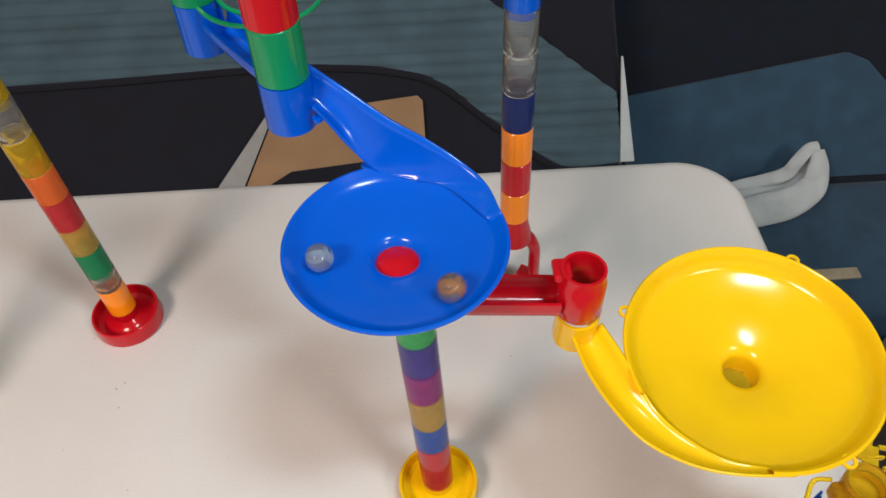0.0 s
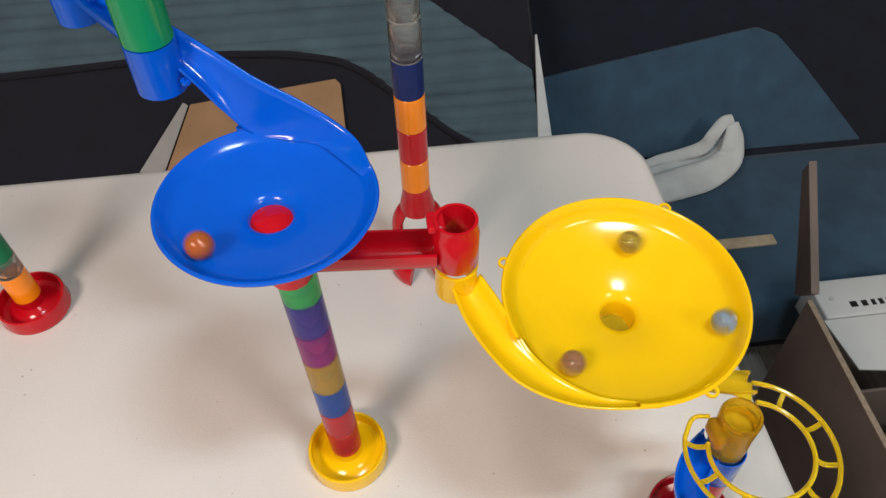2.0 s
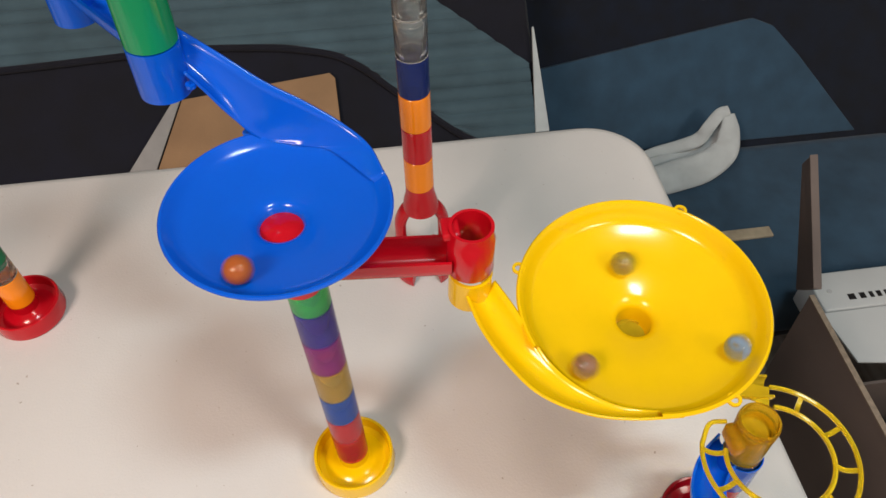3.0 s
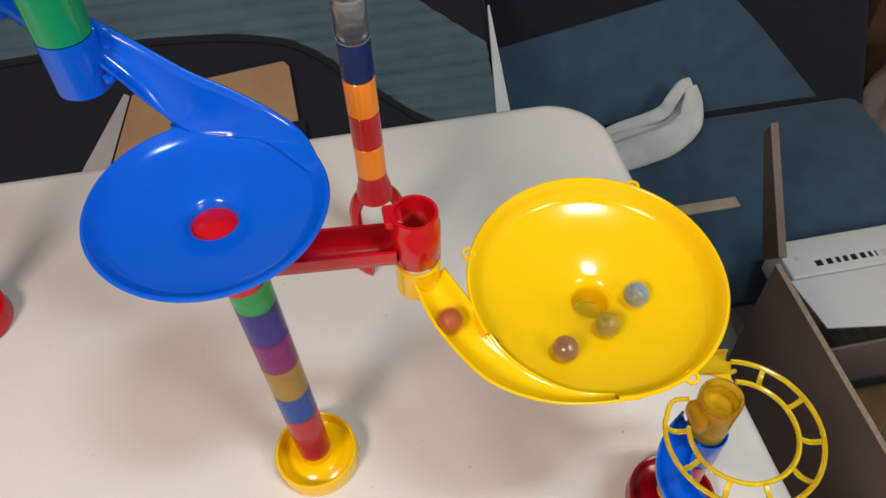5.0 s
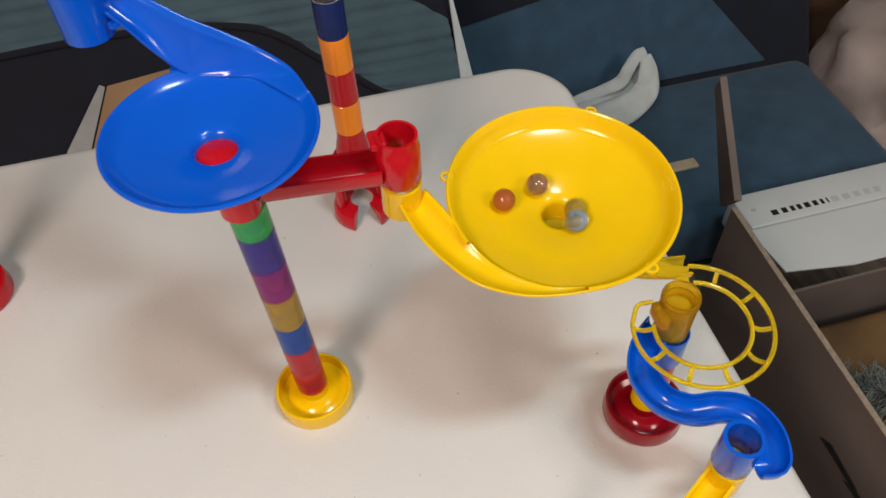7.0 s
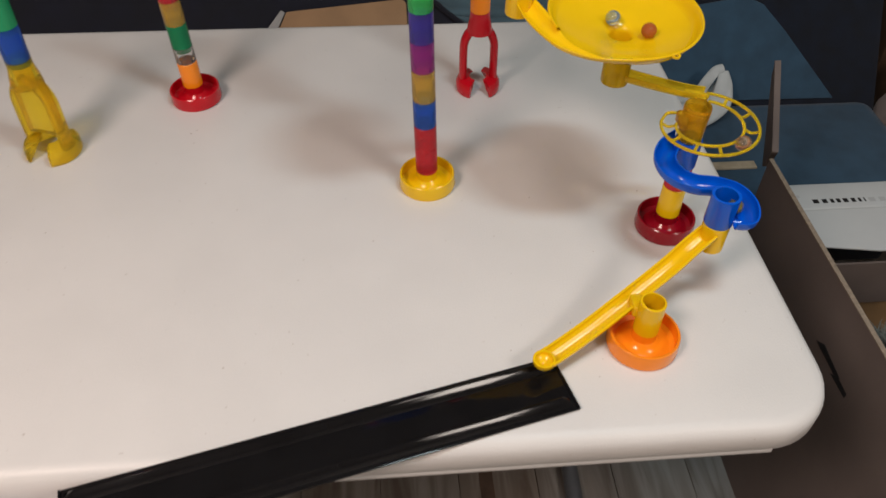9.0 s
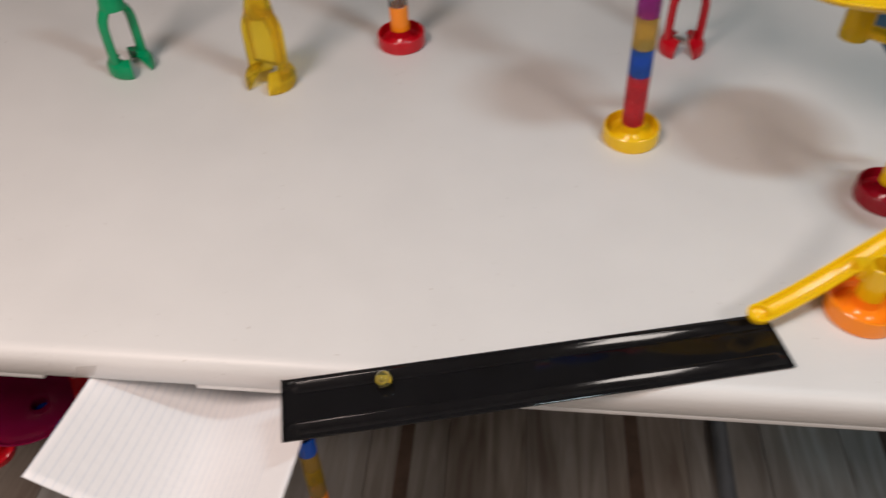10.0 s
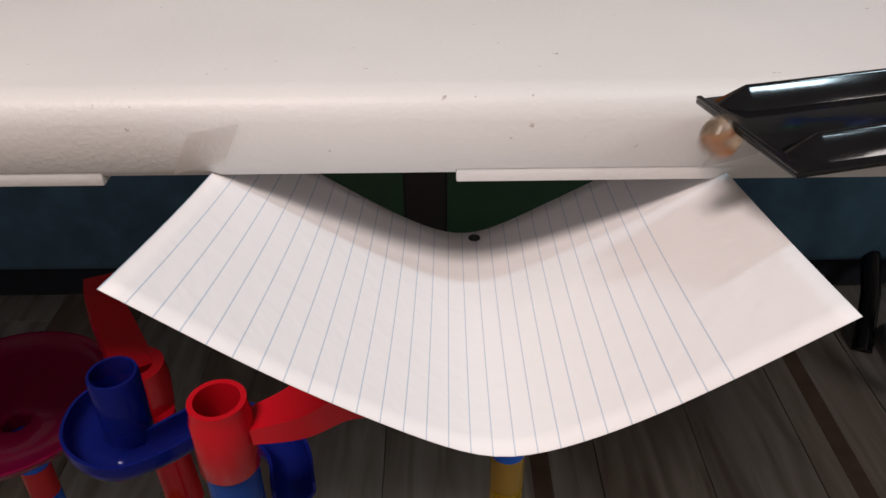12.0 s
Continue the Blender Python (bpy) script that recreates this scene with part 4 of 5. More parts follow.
    part("inlet_tube", lathe([(0.0118, 0.480), (0.0140, 0.482), (0.0148, 0.528), (0.0142, 0.5300), (0.0126, 0.5300), (0.0120, 0.484)], at=(-0.663, -0.303, 0), segs=36), C_DEEP, s)
    r = thing("marble_ramp", "red plastic ramp with a tube socket of the lower run", "toy ramp", (-0.543, -0.406, 0.006))
    part("socket", lathe([(0.0138, 0.545), (0.0150, 0.547), (0.0150, 0.580), (0.0142, 0.5815), (0.0140, 0.590), (0.0112, 0.590), (0.0112, 0.545)], segs=40), M_RED, r)
    part("arm", sweep(smooth_path([(0.012, 0.002, 0.570), (0.035, 0.010, 0.572), (0.055, 0.020, 0.578), (0.085, 0.030, 0.574), (0.118, 0.040, 0.566)], 7), [(-0.016, -0.008), (0.016, -0.008), (0.014, 0.008), (-0.014, 0.008)], scale=lambda k: 0.55 + 0.5 * math.sin(min(1, k * 1.5) * 1.57)), M_RED, r)
    q = thing("marble_tower", "tower of clear blue tubes of the lower run", "toy tower", (-0.543, -0.406, 0.0), group="lower towers")
    part("base", base_bm(), M_YELLOW, q)
    z = 0.0185
    for m in (M_RED, M_YELLOW, M_GREEN, C_YELLOW, M_RED, M_GREEN, M_BLUE, M_YELLOW, M_RED, C_TEAL, C_GREEN, C_TEAL, C_BLUE, C_BLUE):
        part("tube", tube_bm(z, z + 0.0388, spigot=False), m, q)
        z += 0.0391
    w = thing("marble_tower", "tower of blue, clear and amber tubes of the lower run", "toy tower", (-0.3854, -0.255, 0.0), group="lower towers")
    part("base", base_bm(), M_ORANGE, w)
    z = 0.0185
    for m in (M_RED, M_BLUE, M_ORANGE, M_YELLOW, M_ORANGE, M_RED, M_ORANGE, C_AMBER, C_YELLOW, C_AMBER, M_BLUE):
        part("tube", tube_bm(z, z + 0.0367, spigot=False), m, w)
        z += 0.0370
    c = thing("marble_slide", "red plastic curled slide of the lower run", "toy slide", (0.045, -0.008, -0.015))
    part("channel", sweep(smooth_path([(-0.934, -0.175, 0.335), (-0.946, -0.189, 0.332), (-0.945, -0.204, 0.328), (-0.928, -0.212, 0.323), (-0.913, -0.213, 0.318), (-0.903, -0.223, 0.313), (-0.906, -0.237, 0.308), (-0.923, -0.246, 0.303), (-0.952, -0.244, 0.298)], 7), u_section(0.0115, 0.002, 0.006)), M_RED, c)
    k = thing("marble_slide", "green plastic curled slide of the lower run", "toy slide", (0.045, -0.008, -0.015))
    part("channel", sweep(smooth_path([(-1.046, -0.161, 0.25), (-1.01, -0.156, 0.25), (-0.972, -0.178, 0.25), (-0.955, -0.209, 0.25), (-0.971, -0.228, 0.25), (-1.004, -0.224, 0.25)], 7), u_section(0.0115, 0.002, 0.006)), M_GREEN, k)


under_table()


# ---- marbles ----
def marble(label, colour, swirl, transmit=0.85):
    bm = bmesh.new()
    bmesh.ops.create_uvsphere(bm, u_segments=28, v_segments=16, radius=0.0080)
    g = mat(label.replace(" ", "_") + "_glass", colour, rough=0.03, transmit=transmit, ior=1.5)
    t = thing("marble", label, "marble", group="marbles")
    part("glass", bm, g, t)
    s = bmesh.new()
    pts = [Vector((0.0038 * math.cos(a * 2.2), 0.0038 * math.sin(a * 2.2), -0.0055 + 0.0035 * a)) for a in [k * 0.157 for k in range(21)]]
    sweep(pts, round_section(0.0012, 6), s)
    part("swirl", s, plastic(label.replace(" ", "_") + "_swirl", swirl), t)
    return t


MARBLES = {
    "clear": marble("clear glass marble with a pale blue swirl", (0.58, 0.66, 0.70), (0.35, 0.50, 0.75)),
    "tan": marble("clear glass marble with a tan swirl", (0.60, 0.47, 0.34), (0.60, 0.26, 0.08)),
    "lead": marble("clear yellow glass marble", (0.66, 0.60, 0.18), (0.70, 0.52, 0.06)),
    "orange": marble("opaque orange glass marble", (0.46, 0.12, 0.03), (0.8, 0.28, 0.08), 0.25),
}


# ---- floor boards ----
def floor_boards():
    sub = tagged(part("floor", box_bm(-3.2, 2.6, -2.6, 1.75, -0.06, -0.004), M_STRIP), "grey-brown wood laminate floor", "floor", kind="structure")
    south, north = -2.598, 1.748
    meshes = {}
    rng = random.Random(3)
    for k in range(39):
        x = -3.2 + 0.149 * k
        y = south + round(rng.uniform(-1.15, -0.05), 1)
        while y < north:
            a, b = max(y, south), min(y + 1.2, north)
            if b - a > 0.02 and x + 0.149 < 2.6:
                length = round(b - a, 3)
                if length not in meshes:
                    meshes[length] = mesh_of("floor_board", box_bm(0.001, 0.149, 0.0005, length - 0.0005, -0.004, 0.0, 0.0008, 1), M_FLOOR)
                ob = new("floor_board", meshes[length])
                ob.parent = sub
                ob.location = (x, a, 0)
            y += 1.2
    for x in (0.131, -0.30):
        ob = part("seam_strip", box_bm(x - 0.013, x + 0.013, -2.6, 1.75, 0.0, 0.0008), M_STRIP, sub, "dark brown seam strip")


floor_boards()


# ---- what moves: the four marbles roll down the run ----
def motions():
    # the paper dips about its taped back edge as the marble lands on it
    rows = []
    for t, tip, roll, px in ((0, 0.0, 0.0, -0.53), (10.1, 0.0, 0.0, -0.53), (10.3, 0.0, -2.0, -0.50), (10.5, -5.0, -7.0, -0.42), (10.65, -2.0, -2.0, -0.42), (10.8, 0.0, 3.0, -0.42), (11.0, 0.0, 1.0, -0.42), (11.2, 0.0, 0.0, -0.42), (12, 0.0, 0.0, -0.42)):
        pivot = Matrix.Translation((px, -0.311, T - 0.046))
        rows.append((t, pivot @ pose(0, 0, 0, tip, roll, 0) @ pivot.inverted()))
    walk(PAPER, rows)
    walk(MARBLES["clear"], [(t, pose(x, y, z, 0, 0, 330 * t)) for t, x, y, z in (
        (0, -0.0430, -0.0050, 1.0644), (0.1, -0.0400, 0.0090, 1.0636), (0.2, -0.0310, 0.0180, 1.0627), (0.3, -0.0130, 0.0160, 1.0606), (0.4, -0.0000, 0.0140, 1.0480), (0.5, 0.0040, 0.0040, 1.0350),
        (0.6, 0.0040, 0.0020, 1.0150), (0.7, 0.0290, 0.0020, 1.0150), (1, 0.0600, 0.0030, 1.0120), (1.2, 0.0950, 0.0000, 1.0110), (1.3, 0.1080, -0.0020, 1.0000), (1.4, 0.1100, -0.0110, 0.9890),
        (1.5, 0.1160, -0.0180, 0.9850), (1.6, 0.1200, -0.0420, 0.9830), (1.7, 0.1480, -0.0750, 0.9780), (1.8, 0.1970, -0.0870, 0.9715), (1.9, 0.2400, -0.0830, 0.9719), (2, 0.2710, -0.0540, 0.9751),
        (2.1, 0.2770, -0.0190, 0.9785), (2.2, 0.2620, 0.0150, 0.9818), (2.3, 0.2310, 0.0350, 0.9837), (2.4, 0.1930, 0.0350, 0.9845), (2.5, 0.1610, 0.0140, 0.9821), (2.6, 0.1480, -0.0220, 0.9784),
        (2.7, 0.1630, -0.0620, 0.9736), (2.8, 0.1980, -0.0820, 0.9707), (2.9, 0.2310, -0.0830, 0.9711), (3, 0.2620, -0.0670, 0.9737), (3.1, 0.2710, -0.0410, 0.9753), (3.2, 0.2660, -0.0130, 0.9768),
        (3.3, 0.2474, 0.0179, 0.9802), (3.4, 0.2128, 0.0299, 0.9814), (3.5, 0.1779, 0.0180, 0.9803), (3.6, 0.1579, -0.0114, 0.9776), (3.7, 0.1610, -0.0472, 0.9738), (3.8, 0.1855, -0.0746, 0.9710),
        (3.9, 0.2219, -0.0806, 0.9702), (4, 0.2543, -0.0633, 0.9720), (4.1, 0.2683, -0.0309, 0.9753), (4.2, 0.2595, 0.0042, 0.9788), (4.3, 0.2309, 0.0268, 0.9811), (4.4, 0.1943, 0.0268, 0.9812),
        (4.5, 0.1655, 0.0043, 0.9790), (4.6, 0.1568, -0.0297, 0.9756), (4.7, 0.1713, -0.0632, 0.9721), (4.8, 0.2030, -0.0800, 0.9702), (4.9, 0.2330, -0.0620, 0.9689), (5, 0.2380, -0.0360, 0.9689),
        (5.1, 0.2340, -0.0050, 0.9727), (5.2, 0.2010, 0.0080, 0.9750), (5.3, 0.1830, -0.0050, 0.9738), (5.4, 0.1770, -0.0250, 0.9717), (5.5, 0.1870, -0.0500, 0.9690), (5.6, 0.2120, -0.0610, 0.9678),
        (5.7, 0.2330, -0.0510, 0.9683), (5.8, 0.2430, -0.0310, 0.9701), (5.9, 0.2260, -0.0020, 0.9726), (6, 0.1930, -0.0040, 0.9728), (6.1, 0.1800, -0.0180, 0.9720), (6.2, 0.1780, -0.0370, 0.9706),
        (6.3, 0.2030, -0.0520, 0.9674), (6.4, 0.2220, -0.0420, 0.9664), (6.5, 0.2320, -0.0260, 0.9686), (6.6, 0.2220, -0.0030, 0.9721), (6.7, 0.1980, -0.0080, 0.9711), (6.8, 0.1931, -0.0317, 0.9683),
        (6.9, 0.2040, -0.0431, 0.9666), (7, 0.2189, -0.0434, 0.9662), (7.1, 0.2286, -0.0329, 0.9673), (7.2, 0.2276, -0.0190, 0.9689), (7.3, 0.2169, -0.0113, 0.9697), (7.4, 0.2049, -0.0128, 0.9696),
        (7.5, 0.1983, -0.0229, 0.9681), (7.6, 0.2010, -0.0339, 0.9664), (7.7, 0.2102, -0.0389, 0.9637), (7.8, 0.2196, -0.0355, 0.9631), (7.9, 0.2231, -0.0274, 0.9637), (8, 0.2196, -0.0196, 0.9641),
        (8.1, 0.2122, -0.0169, 0.9636), (8.2, 0.2057, -0.0209, 0.9636), (8.3, 0.2160, -0.0130, 0.9690), (8.4, 0.1940, -0.0220, 0.9691), (8.5, 0.1960, -0.0370, 0.9676), (8.6, 0.2070, -0.0460, 0.9666),
        (8.7, 0.2210, -0.0430, 0.9663), (8.8, 0.2270, -0.0300, 0.9669), (8.9, 0.2200, -0.0170, 0.9678), (9, 0.2060, -0.0140, 0.9687), (9.1, 0.1950, -0.0240, 0.9687), (9.2, 0.1950, -0.0400, 0.9677),
        (9.27, 0.2120, -0.0270, 0.9440), (9.37, 0.2140, -0.0310, 0.9210), (9.47, 0.2400, -0.0390, 0.9190), (9.62, 0.2750, -0.0460, 0.9140), (9.77, 0.3040, -0.0600, 0.9080), (9.83, 0.3263, -0.0750, 0.9025),
        (9.88, 0.3395, -0.0967, 0.9012), (9.94, 0.3397, -0.1210, 0.8981), (9.99, 0.3244, -0.1413, 0.8964), (10.05, 0.2998, -0.1496, 0.8963), (10.11, 0.2761, -0.1414, 0.8933), (10.16, 0.2583, -0.1221, 0.8937),
        (10.21, 0.2572, -0.0973, 0.8920), (10.35, 0.2890, -0.0870, 0.8780), (10.45, 0.2740, -0.0950, 0.8680), (10.6, 0.2570, -0.1140, 0.8660), (10.75, 0.2700, -0.1460, 0.8630), (10.9, 0.3020, -0.1510, 0.8600),
        (11, 0.3240, -0.1610, 0.8580), (11.07, 0.3290, -0.1790, 0.8560), (11.2, 0.3020, -0.1830, 0.8460), (11.3, 0.2840, -0.1910, 0.8240), (11.4, 0.2520, -0.2080, 0.8090), (11.5, 0.2070, -0.2330, 0.7900),
        (11.6, 0.1420, -0.2690, 0.7680), (11.7, 0.0870, -0.2820, 0.7470), (12, -0.0480, -0.3260, 0.7435),
    )])
    walk(MARBLES["tan"], [(t, pose(x, y, z, 0, 0, 330 * t)) for t, x, y, z in (
        (0, 0.0280, -0.0320, 1.0649), (0.1, 0.0080, -0.0450, 1.0655), (0.2, -0.0200, -0.0420, 1.0655), (0.3, -0.0390, -0.0260, 1.0653), (0.4, -0.0490, -0.0020, 1.0653), (0.5, -0.0490, 0.0150, 1.0654),
        (0.6, -0.0440, 0.0310, 1.0657), (0.7, -0.0330, 0.0330, 1.0644), (0.8, -0.0230, 0.0360, 1.0637), (0.9, -0.0140, 0.0220, 1.0612), (1, -0.0030, 0.0060, 1.0600), (1.1, 0.0030, 0.0050, 1.0350),
        (1.2, 0.0040, 0.0030, 1.0150), (1.3, 0.0290, 0.0020, 1.0150), (1.4, 0.0550, 0.0030, 1.0120), (1.5, 0.0780, 0.0010, 1.0120), (1.6, 0.1080, -0.0010, 1.0010), (1.7, 0.1120, -0.0120, 0.9880),
        (1.8, 0.1200, -0.0420, 0.9830), (1.9, 0.1450, -0.0720, 0.9770), (2, 0.1700, -0.0700, 0.9728), (2.1, 0.2090, -0.0890, 0.9713), (2.2, 0.2500, -0.0780, 0.9726), (2.3, 0.2740, -0.0480, 0.9758),
        (2.4, 0.2750, -0.0090, 0.9795), (2.5, 0.2550, 0.0220, 0.9827), (2.6, 0.2210, 0.0380, 0.9842), (2.7, 0.1840, 0.0320, 0.9837), (2.8, 0.1560, 0.0060, 0.9814), (2.9, 0.1490, -0.0310, 0.9773),
        (3, 0.1670, -0.0660, 0.9731), (3.1, 0.2010, -0.0860, 0.9711), (3.2, 0.2390, -0.0830, 0.9718), (3.3, 0.2689, -0.0557, 0.9747), (3.4, 0.2746, -0.0153, 0.9785), (3.5, 0.2537, 0.0187, 0.9814),
        (3.6, 0.2170, 0.0338, 0.9827), (3.7, 0.1798, 0.0233, 0.9816), (3.8, 0.1578, -0.0072, 0.9783), (3.9, 0.1596, -0.0454, 0.9741), (4, 0.1841, -0.0724, 0.9709), (4.1, 0.2196, -0.0789, 0.9699),
        (4.2, 0.2505, -0.0626, 0.9713), (4.3, 0.2635, -0.0322, 0.9740), (4.4, 0.2550, 0.0002, 0.9770), (4.5, 0.2288, 0.0197, 0.9787), (4.6, 0.1970, 0.0194, 0.9786), (4.7, 0.1731, 0.0002, 0.9766),
        (4.8, 0.1650, -0.0310, 0.9735), (4.9, 0.1700, -0.0500, 0.9718), (5, 0.1830, -0.0660, 0.9704), (5.1, 0.2090, -0.0690, 0.9685), (5.2, 0.2280, -0.0570, 0.9681), (5.3, 0.2430, -0.0250, 0.9706),
        (5.4, 0.2220, -0.0020, 0.9723), (5.5, 0.1990, 0.0050, 0.9744), (5.6, 0.1740, -0.0080, 0.9747), (5.7, 0.1800, -0.0370, 0.9702), (5.8, 0.2000, -0.0460, 0.9672), (5.9, 0.2250, -0.0510, 0.9674),
        (6, 0.2430, -0.0290, 0.9702), (6.1, 0.2270, -0.0040, 0.9722), (6.2, 0.2000, -0.0040, 0.9721), (6.3, 0.1840, -0.0180, 0.9712), (6.4, 0.1840, -0.0410, 0.9694), (6.5, 0.2010, -0.0560, 0.9678),
        (6.6, 0.2230, -0.0490, 0.9671), (6.7, 0.2330, -0.0310, 0.9683), (6.8, 0.2325, -0.0200, 0.9695), (6.9, 0.2203, -0.0070, 0.9710), (7, 0.2030, -0.0076, 0.9710), (7.1, 0.1925, -0.0220, 0.9694),
        (7.2, 0.1965, -0.0380, 0.9675), (7.3, 0.2110, -0.0461, 0.9665), (7.4, 0.2264, -0.0392, 0.9670), (7.5, 0.2309, -0.0241, 0.9687), (7.6, 0.2226, -0.0102, 0.9703), (7.7, 0.2066, -0.0093, 0.9703),
        (7.8, 0.1959, -0.0192, 0.9693), (7.9, 0.1971, -0.0333, 0.9674), (8, 0.2086, -0.0426, 0.9659), (8.1, 0.2227, -0.0390, 0.9661), (8.2, 0.2283, -0.0277, 0.9675), (8.28, 0.2133, -0.0274, 0.9439),
        (8.38, 0.2240, -0.0180, 0.9210), (8.48, 0.2430, -0.0370, 0.9190), (8.63, 0.2760, -0.0470, 0.9140), (8.78, 0.3040, -0.0600, 0.9080), (8.84, 0.3250, -0.0750, 0.9020), (8.89, 0.3370, -0.0970, 0.9010),
        (8.95, 0.3370, -0.1200, 0.8980), (9.01, 0.3220, -0.1400, 0.8960), (9.06, 0.2970, -0.1500, 0.8960), (9.12, 0.2740, -0.1410, 0.8930), (9.17, 0.2580, -0.1230, 0.8930), (9.22, 0.2570, -0.0960, 0.8910),
        (9.4, 0.2880, -0.0870, 0.8770), (9.5, 0.2720, -0.0960, 0.8680), (9.65, 0.2560, -0.1150, 0.8650), (9.8, 0.2710, -0.1460, 0.8610), (9.95, 0.3037, -0.1518, 0.8587), (10.05, 0.3265, -0.1617, 0.8561),
        (10.12, 0.3315, -0.1802, 0.8545), (10.25, 0.3020, -0.1830, 0.8460), (10.4, 0.2840, -0.1910, 0.8240), (10.5, 0.2520, -0.2080, 0.8090), (10.6, 0.2070, -0.2330, 0.7900), (10.7, 0.1420, -0.2690, 0.7680),
        (10.8, 0.0870, -0.2820, 0.7470), (11.2, -0.0880, -0.3310, 0.7435), (11.7, -0.2480, -0.3760, 0.7435), (11.9, -0.3070, -0.3900, 0.7440), (12, -0.3300, -0.4070, 0.7300),
    )])
    walk(MARBLES["lead"], [(t, pose(x, y, z, 0, 0, 330 * t)) for t, x, y, z in (
        (0, 0.1070, -0.0000, 1.0010), (0.1, 0.1100, -0.0120, 0.9880), (0.2, 0.1180, -0.0360, 0.9840), (0.3, 0.1360, -0.0640, 0.9810), (0.4, 0.1640, -0.0660, 0.9736), (0.5, 0.2020, -0.0880, 0.9714),
        (0.6, 0.2430, -0.0830, 0.9722), (0.7, 0.2710, -0.0540, 0.9753), (0.8, 0.2760, -0.0130, 0.9791), (0.9, 0.2580, 0.0200, 0.9824), (1, 0.2250, 0.0380, 0.9847), (1.1, 0.1860, 0.0330, 0.9839),
        (1.2, 0.1560, 0.0070, 0.9814), (1.3, 0.1490, -0.0300, 0.9774), (1.4, 0.1630, -0.0650, 0.9738), (1.5, 0.1990, -0.0880, 0.9715), (1.6, 0.2410, -0.0850, 0.9723), (1.7, 0.2660, -0.0620, 0.9742),
        (1.8, 0.2750, -0.0330, 0.9767), (1.9, 0.2590, 0.0020, 0.9778), (2, 0.2300, 0.0170, 0.9780), (2.1, 0.1910, 0.0200, 0.9793), (2.2, 0.1600, -0.0070, 0.9778), (2.3, 0.1550, -0.0330, 0.9758),
        (2.4, 0.1650, -0.0580, 0.9731), (2.5, 0.1950, -0.0760, 0.9701), (2.6, 0.2260, -0.0730, 0.9694), (2.7, 0.2500, -0.0570, 0.9709), (2.8, 0.2590, -0.0300, 0.9731), (2.9, 0.2420, -0.0000, 0.9747),
        (3, 0.2120, 0.0070, 0.9744), (3.1, 0.1800, -0.0010, 0.9750), (3.2, 0.1660, -0.0360, 0.9730), (3.3, 0.1878, -0.0656, 0.9697), (3.4, 0.2242, -0.0709, 0.9689), (3.5, 0.2530, -0.0484, 0.9712),
        (3.6, 0.2560, -0.0139, 0.9744), (3.7, 0.2335, 0.0142, 0.9774), (3.8, 0.1979, 0.0159, 0.9775), (3.9, 0.1724, -0.0064, 0.9753), (4, 0.1712, -0.0411, 0.9716), (4.1, 0.1951, -0.0658, 0.9689),
        (4.2, 0.2293, -0.0650, 0.9688), (4.3, 0.2526, -0.0408, 0.9712), (4.4, 0.2503, -0.0093, 0.9741), (4.5, 0.2262, 0.0130, 0.9764), (4.6, 0.1937, 0.0104, 0.9762), (4.7, 0.1735, -0.0137, 0.9738),
        (4.8, 0.1760, -0.0460, 0.9706), (4.9, 0.1960, -0.0560, 0.9682), (5, 0.2140, -0.0530, 0.9671), (5.1, 0.2370, -0.0340, 0.9688), (5.2, 0.2260, -0.0040, 0.9719), (5.3, 0.2040, -0.0020, 0.9723),
        (5.4, 0.1880, -0.0160, 0.9711), (5.5, 0.2000, -0.0440, 0.9671), (5.6, 0.2230, -0.0370, 0.9661), (5.7, 0.2280, -0.0230, 0.9682), (5.8, 0.2160, -0.0100, 0.9700), (5.9, 0.1980, -0.0160, 0.9696),
        (6, 0.1930, -0.0340, 0.9681), (6.1, 0.2170, -0.0420, 0.9658), (6.2, 0.2230, -0.0230, 0.9673), (6.3, 0.2130, -0.0120, 0.9690), (6.4, 0.1960, -0.0180, 0.9695), (6.5, 0.2040, -0.0370, 0.9640),
        (6.6, 0.2200, -0.0270, 0.9620), (6.7, 0.2130, -0.0170, 0.9678), (6.8, 0.2052, -0.0257, 0.9615), (6.9, 0.2099, -0.0358, 0.9623), (7, 0.2233, -0.0310, 0.9630), (7.1, 0.2203, -0.0138, 0.9692),
        (7.17, 0.2133, -0.0274, 0.9439), (7.27, 0.2147, -0.0314, 0.9212), (7.37, 0.2413, -0.0390, 0.9189), (7.52, 0.2763, -0.0472, 0.9140), (7.67, 0.3048, -0.0607, 0.9080), (7.73, 0.3263, -0.0750, 0.9025),
        (7.79, 0.3395, -0.0967, 0.9012), (7.84, 0.3397, -0.1210, 0.8981), (7.89, 0.3244, -0.1413, 0.8964), (7.95, 0.2998, -0.1496, 0.8963), (8.01, 0.2761, -0.1414, 0.8933), (8.06, 0.2599, -0.1221, 0.8931),
        (8.12, 0.2589, -0.0964, 0.8907), (8.17, 0.2905, -0.0866, 0.8773), (8.27, 0.2748, -0.0953, 0.8680), (8.42, 0.2620, -0.1070, 0.8650), (8.57, 0.2710, -0.1460, 0.8610), (8.72, 0.3020, -0.1520, 0.8590),
        (8.82, 0.3250, -0.1610, 0.8560), (8.89, 0.3290, -0.1800, 0.8540), (9.02, 0.3010, -0.1840, 0.8450), (9.1, 0.2780, -0.2010, 0.8320), (9.2, 0.2490, -0.2120, 0.8100), (9.3, 0.2040, -0.2370, 0.7900),
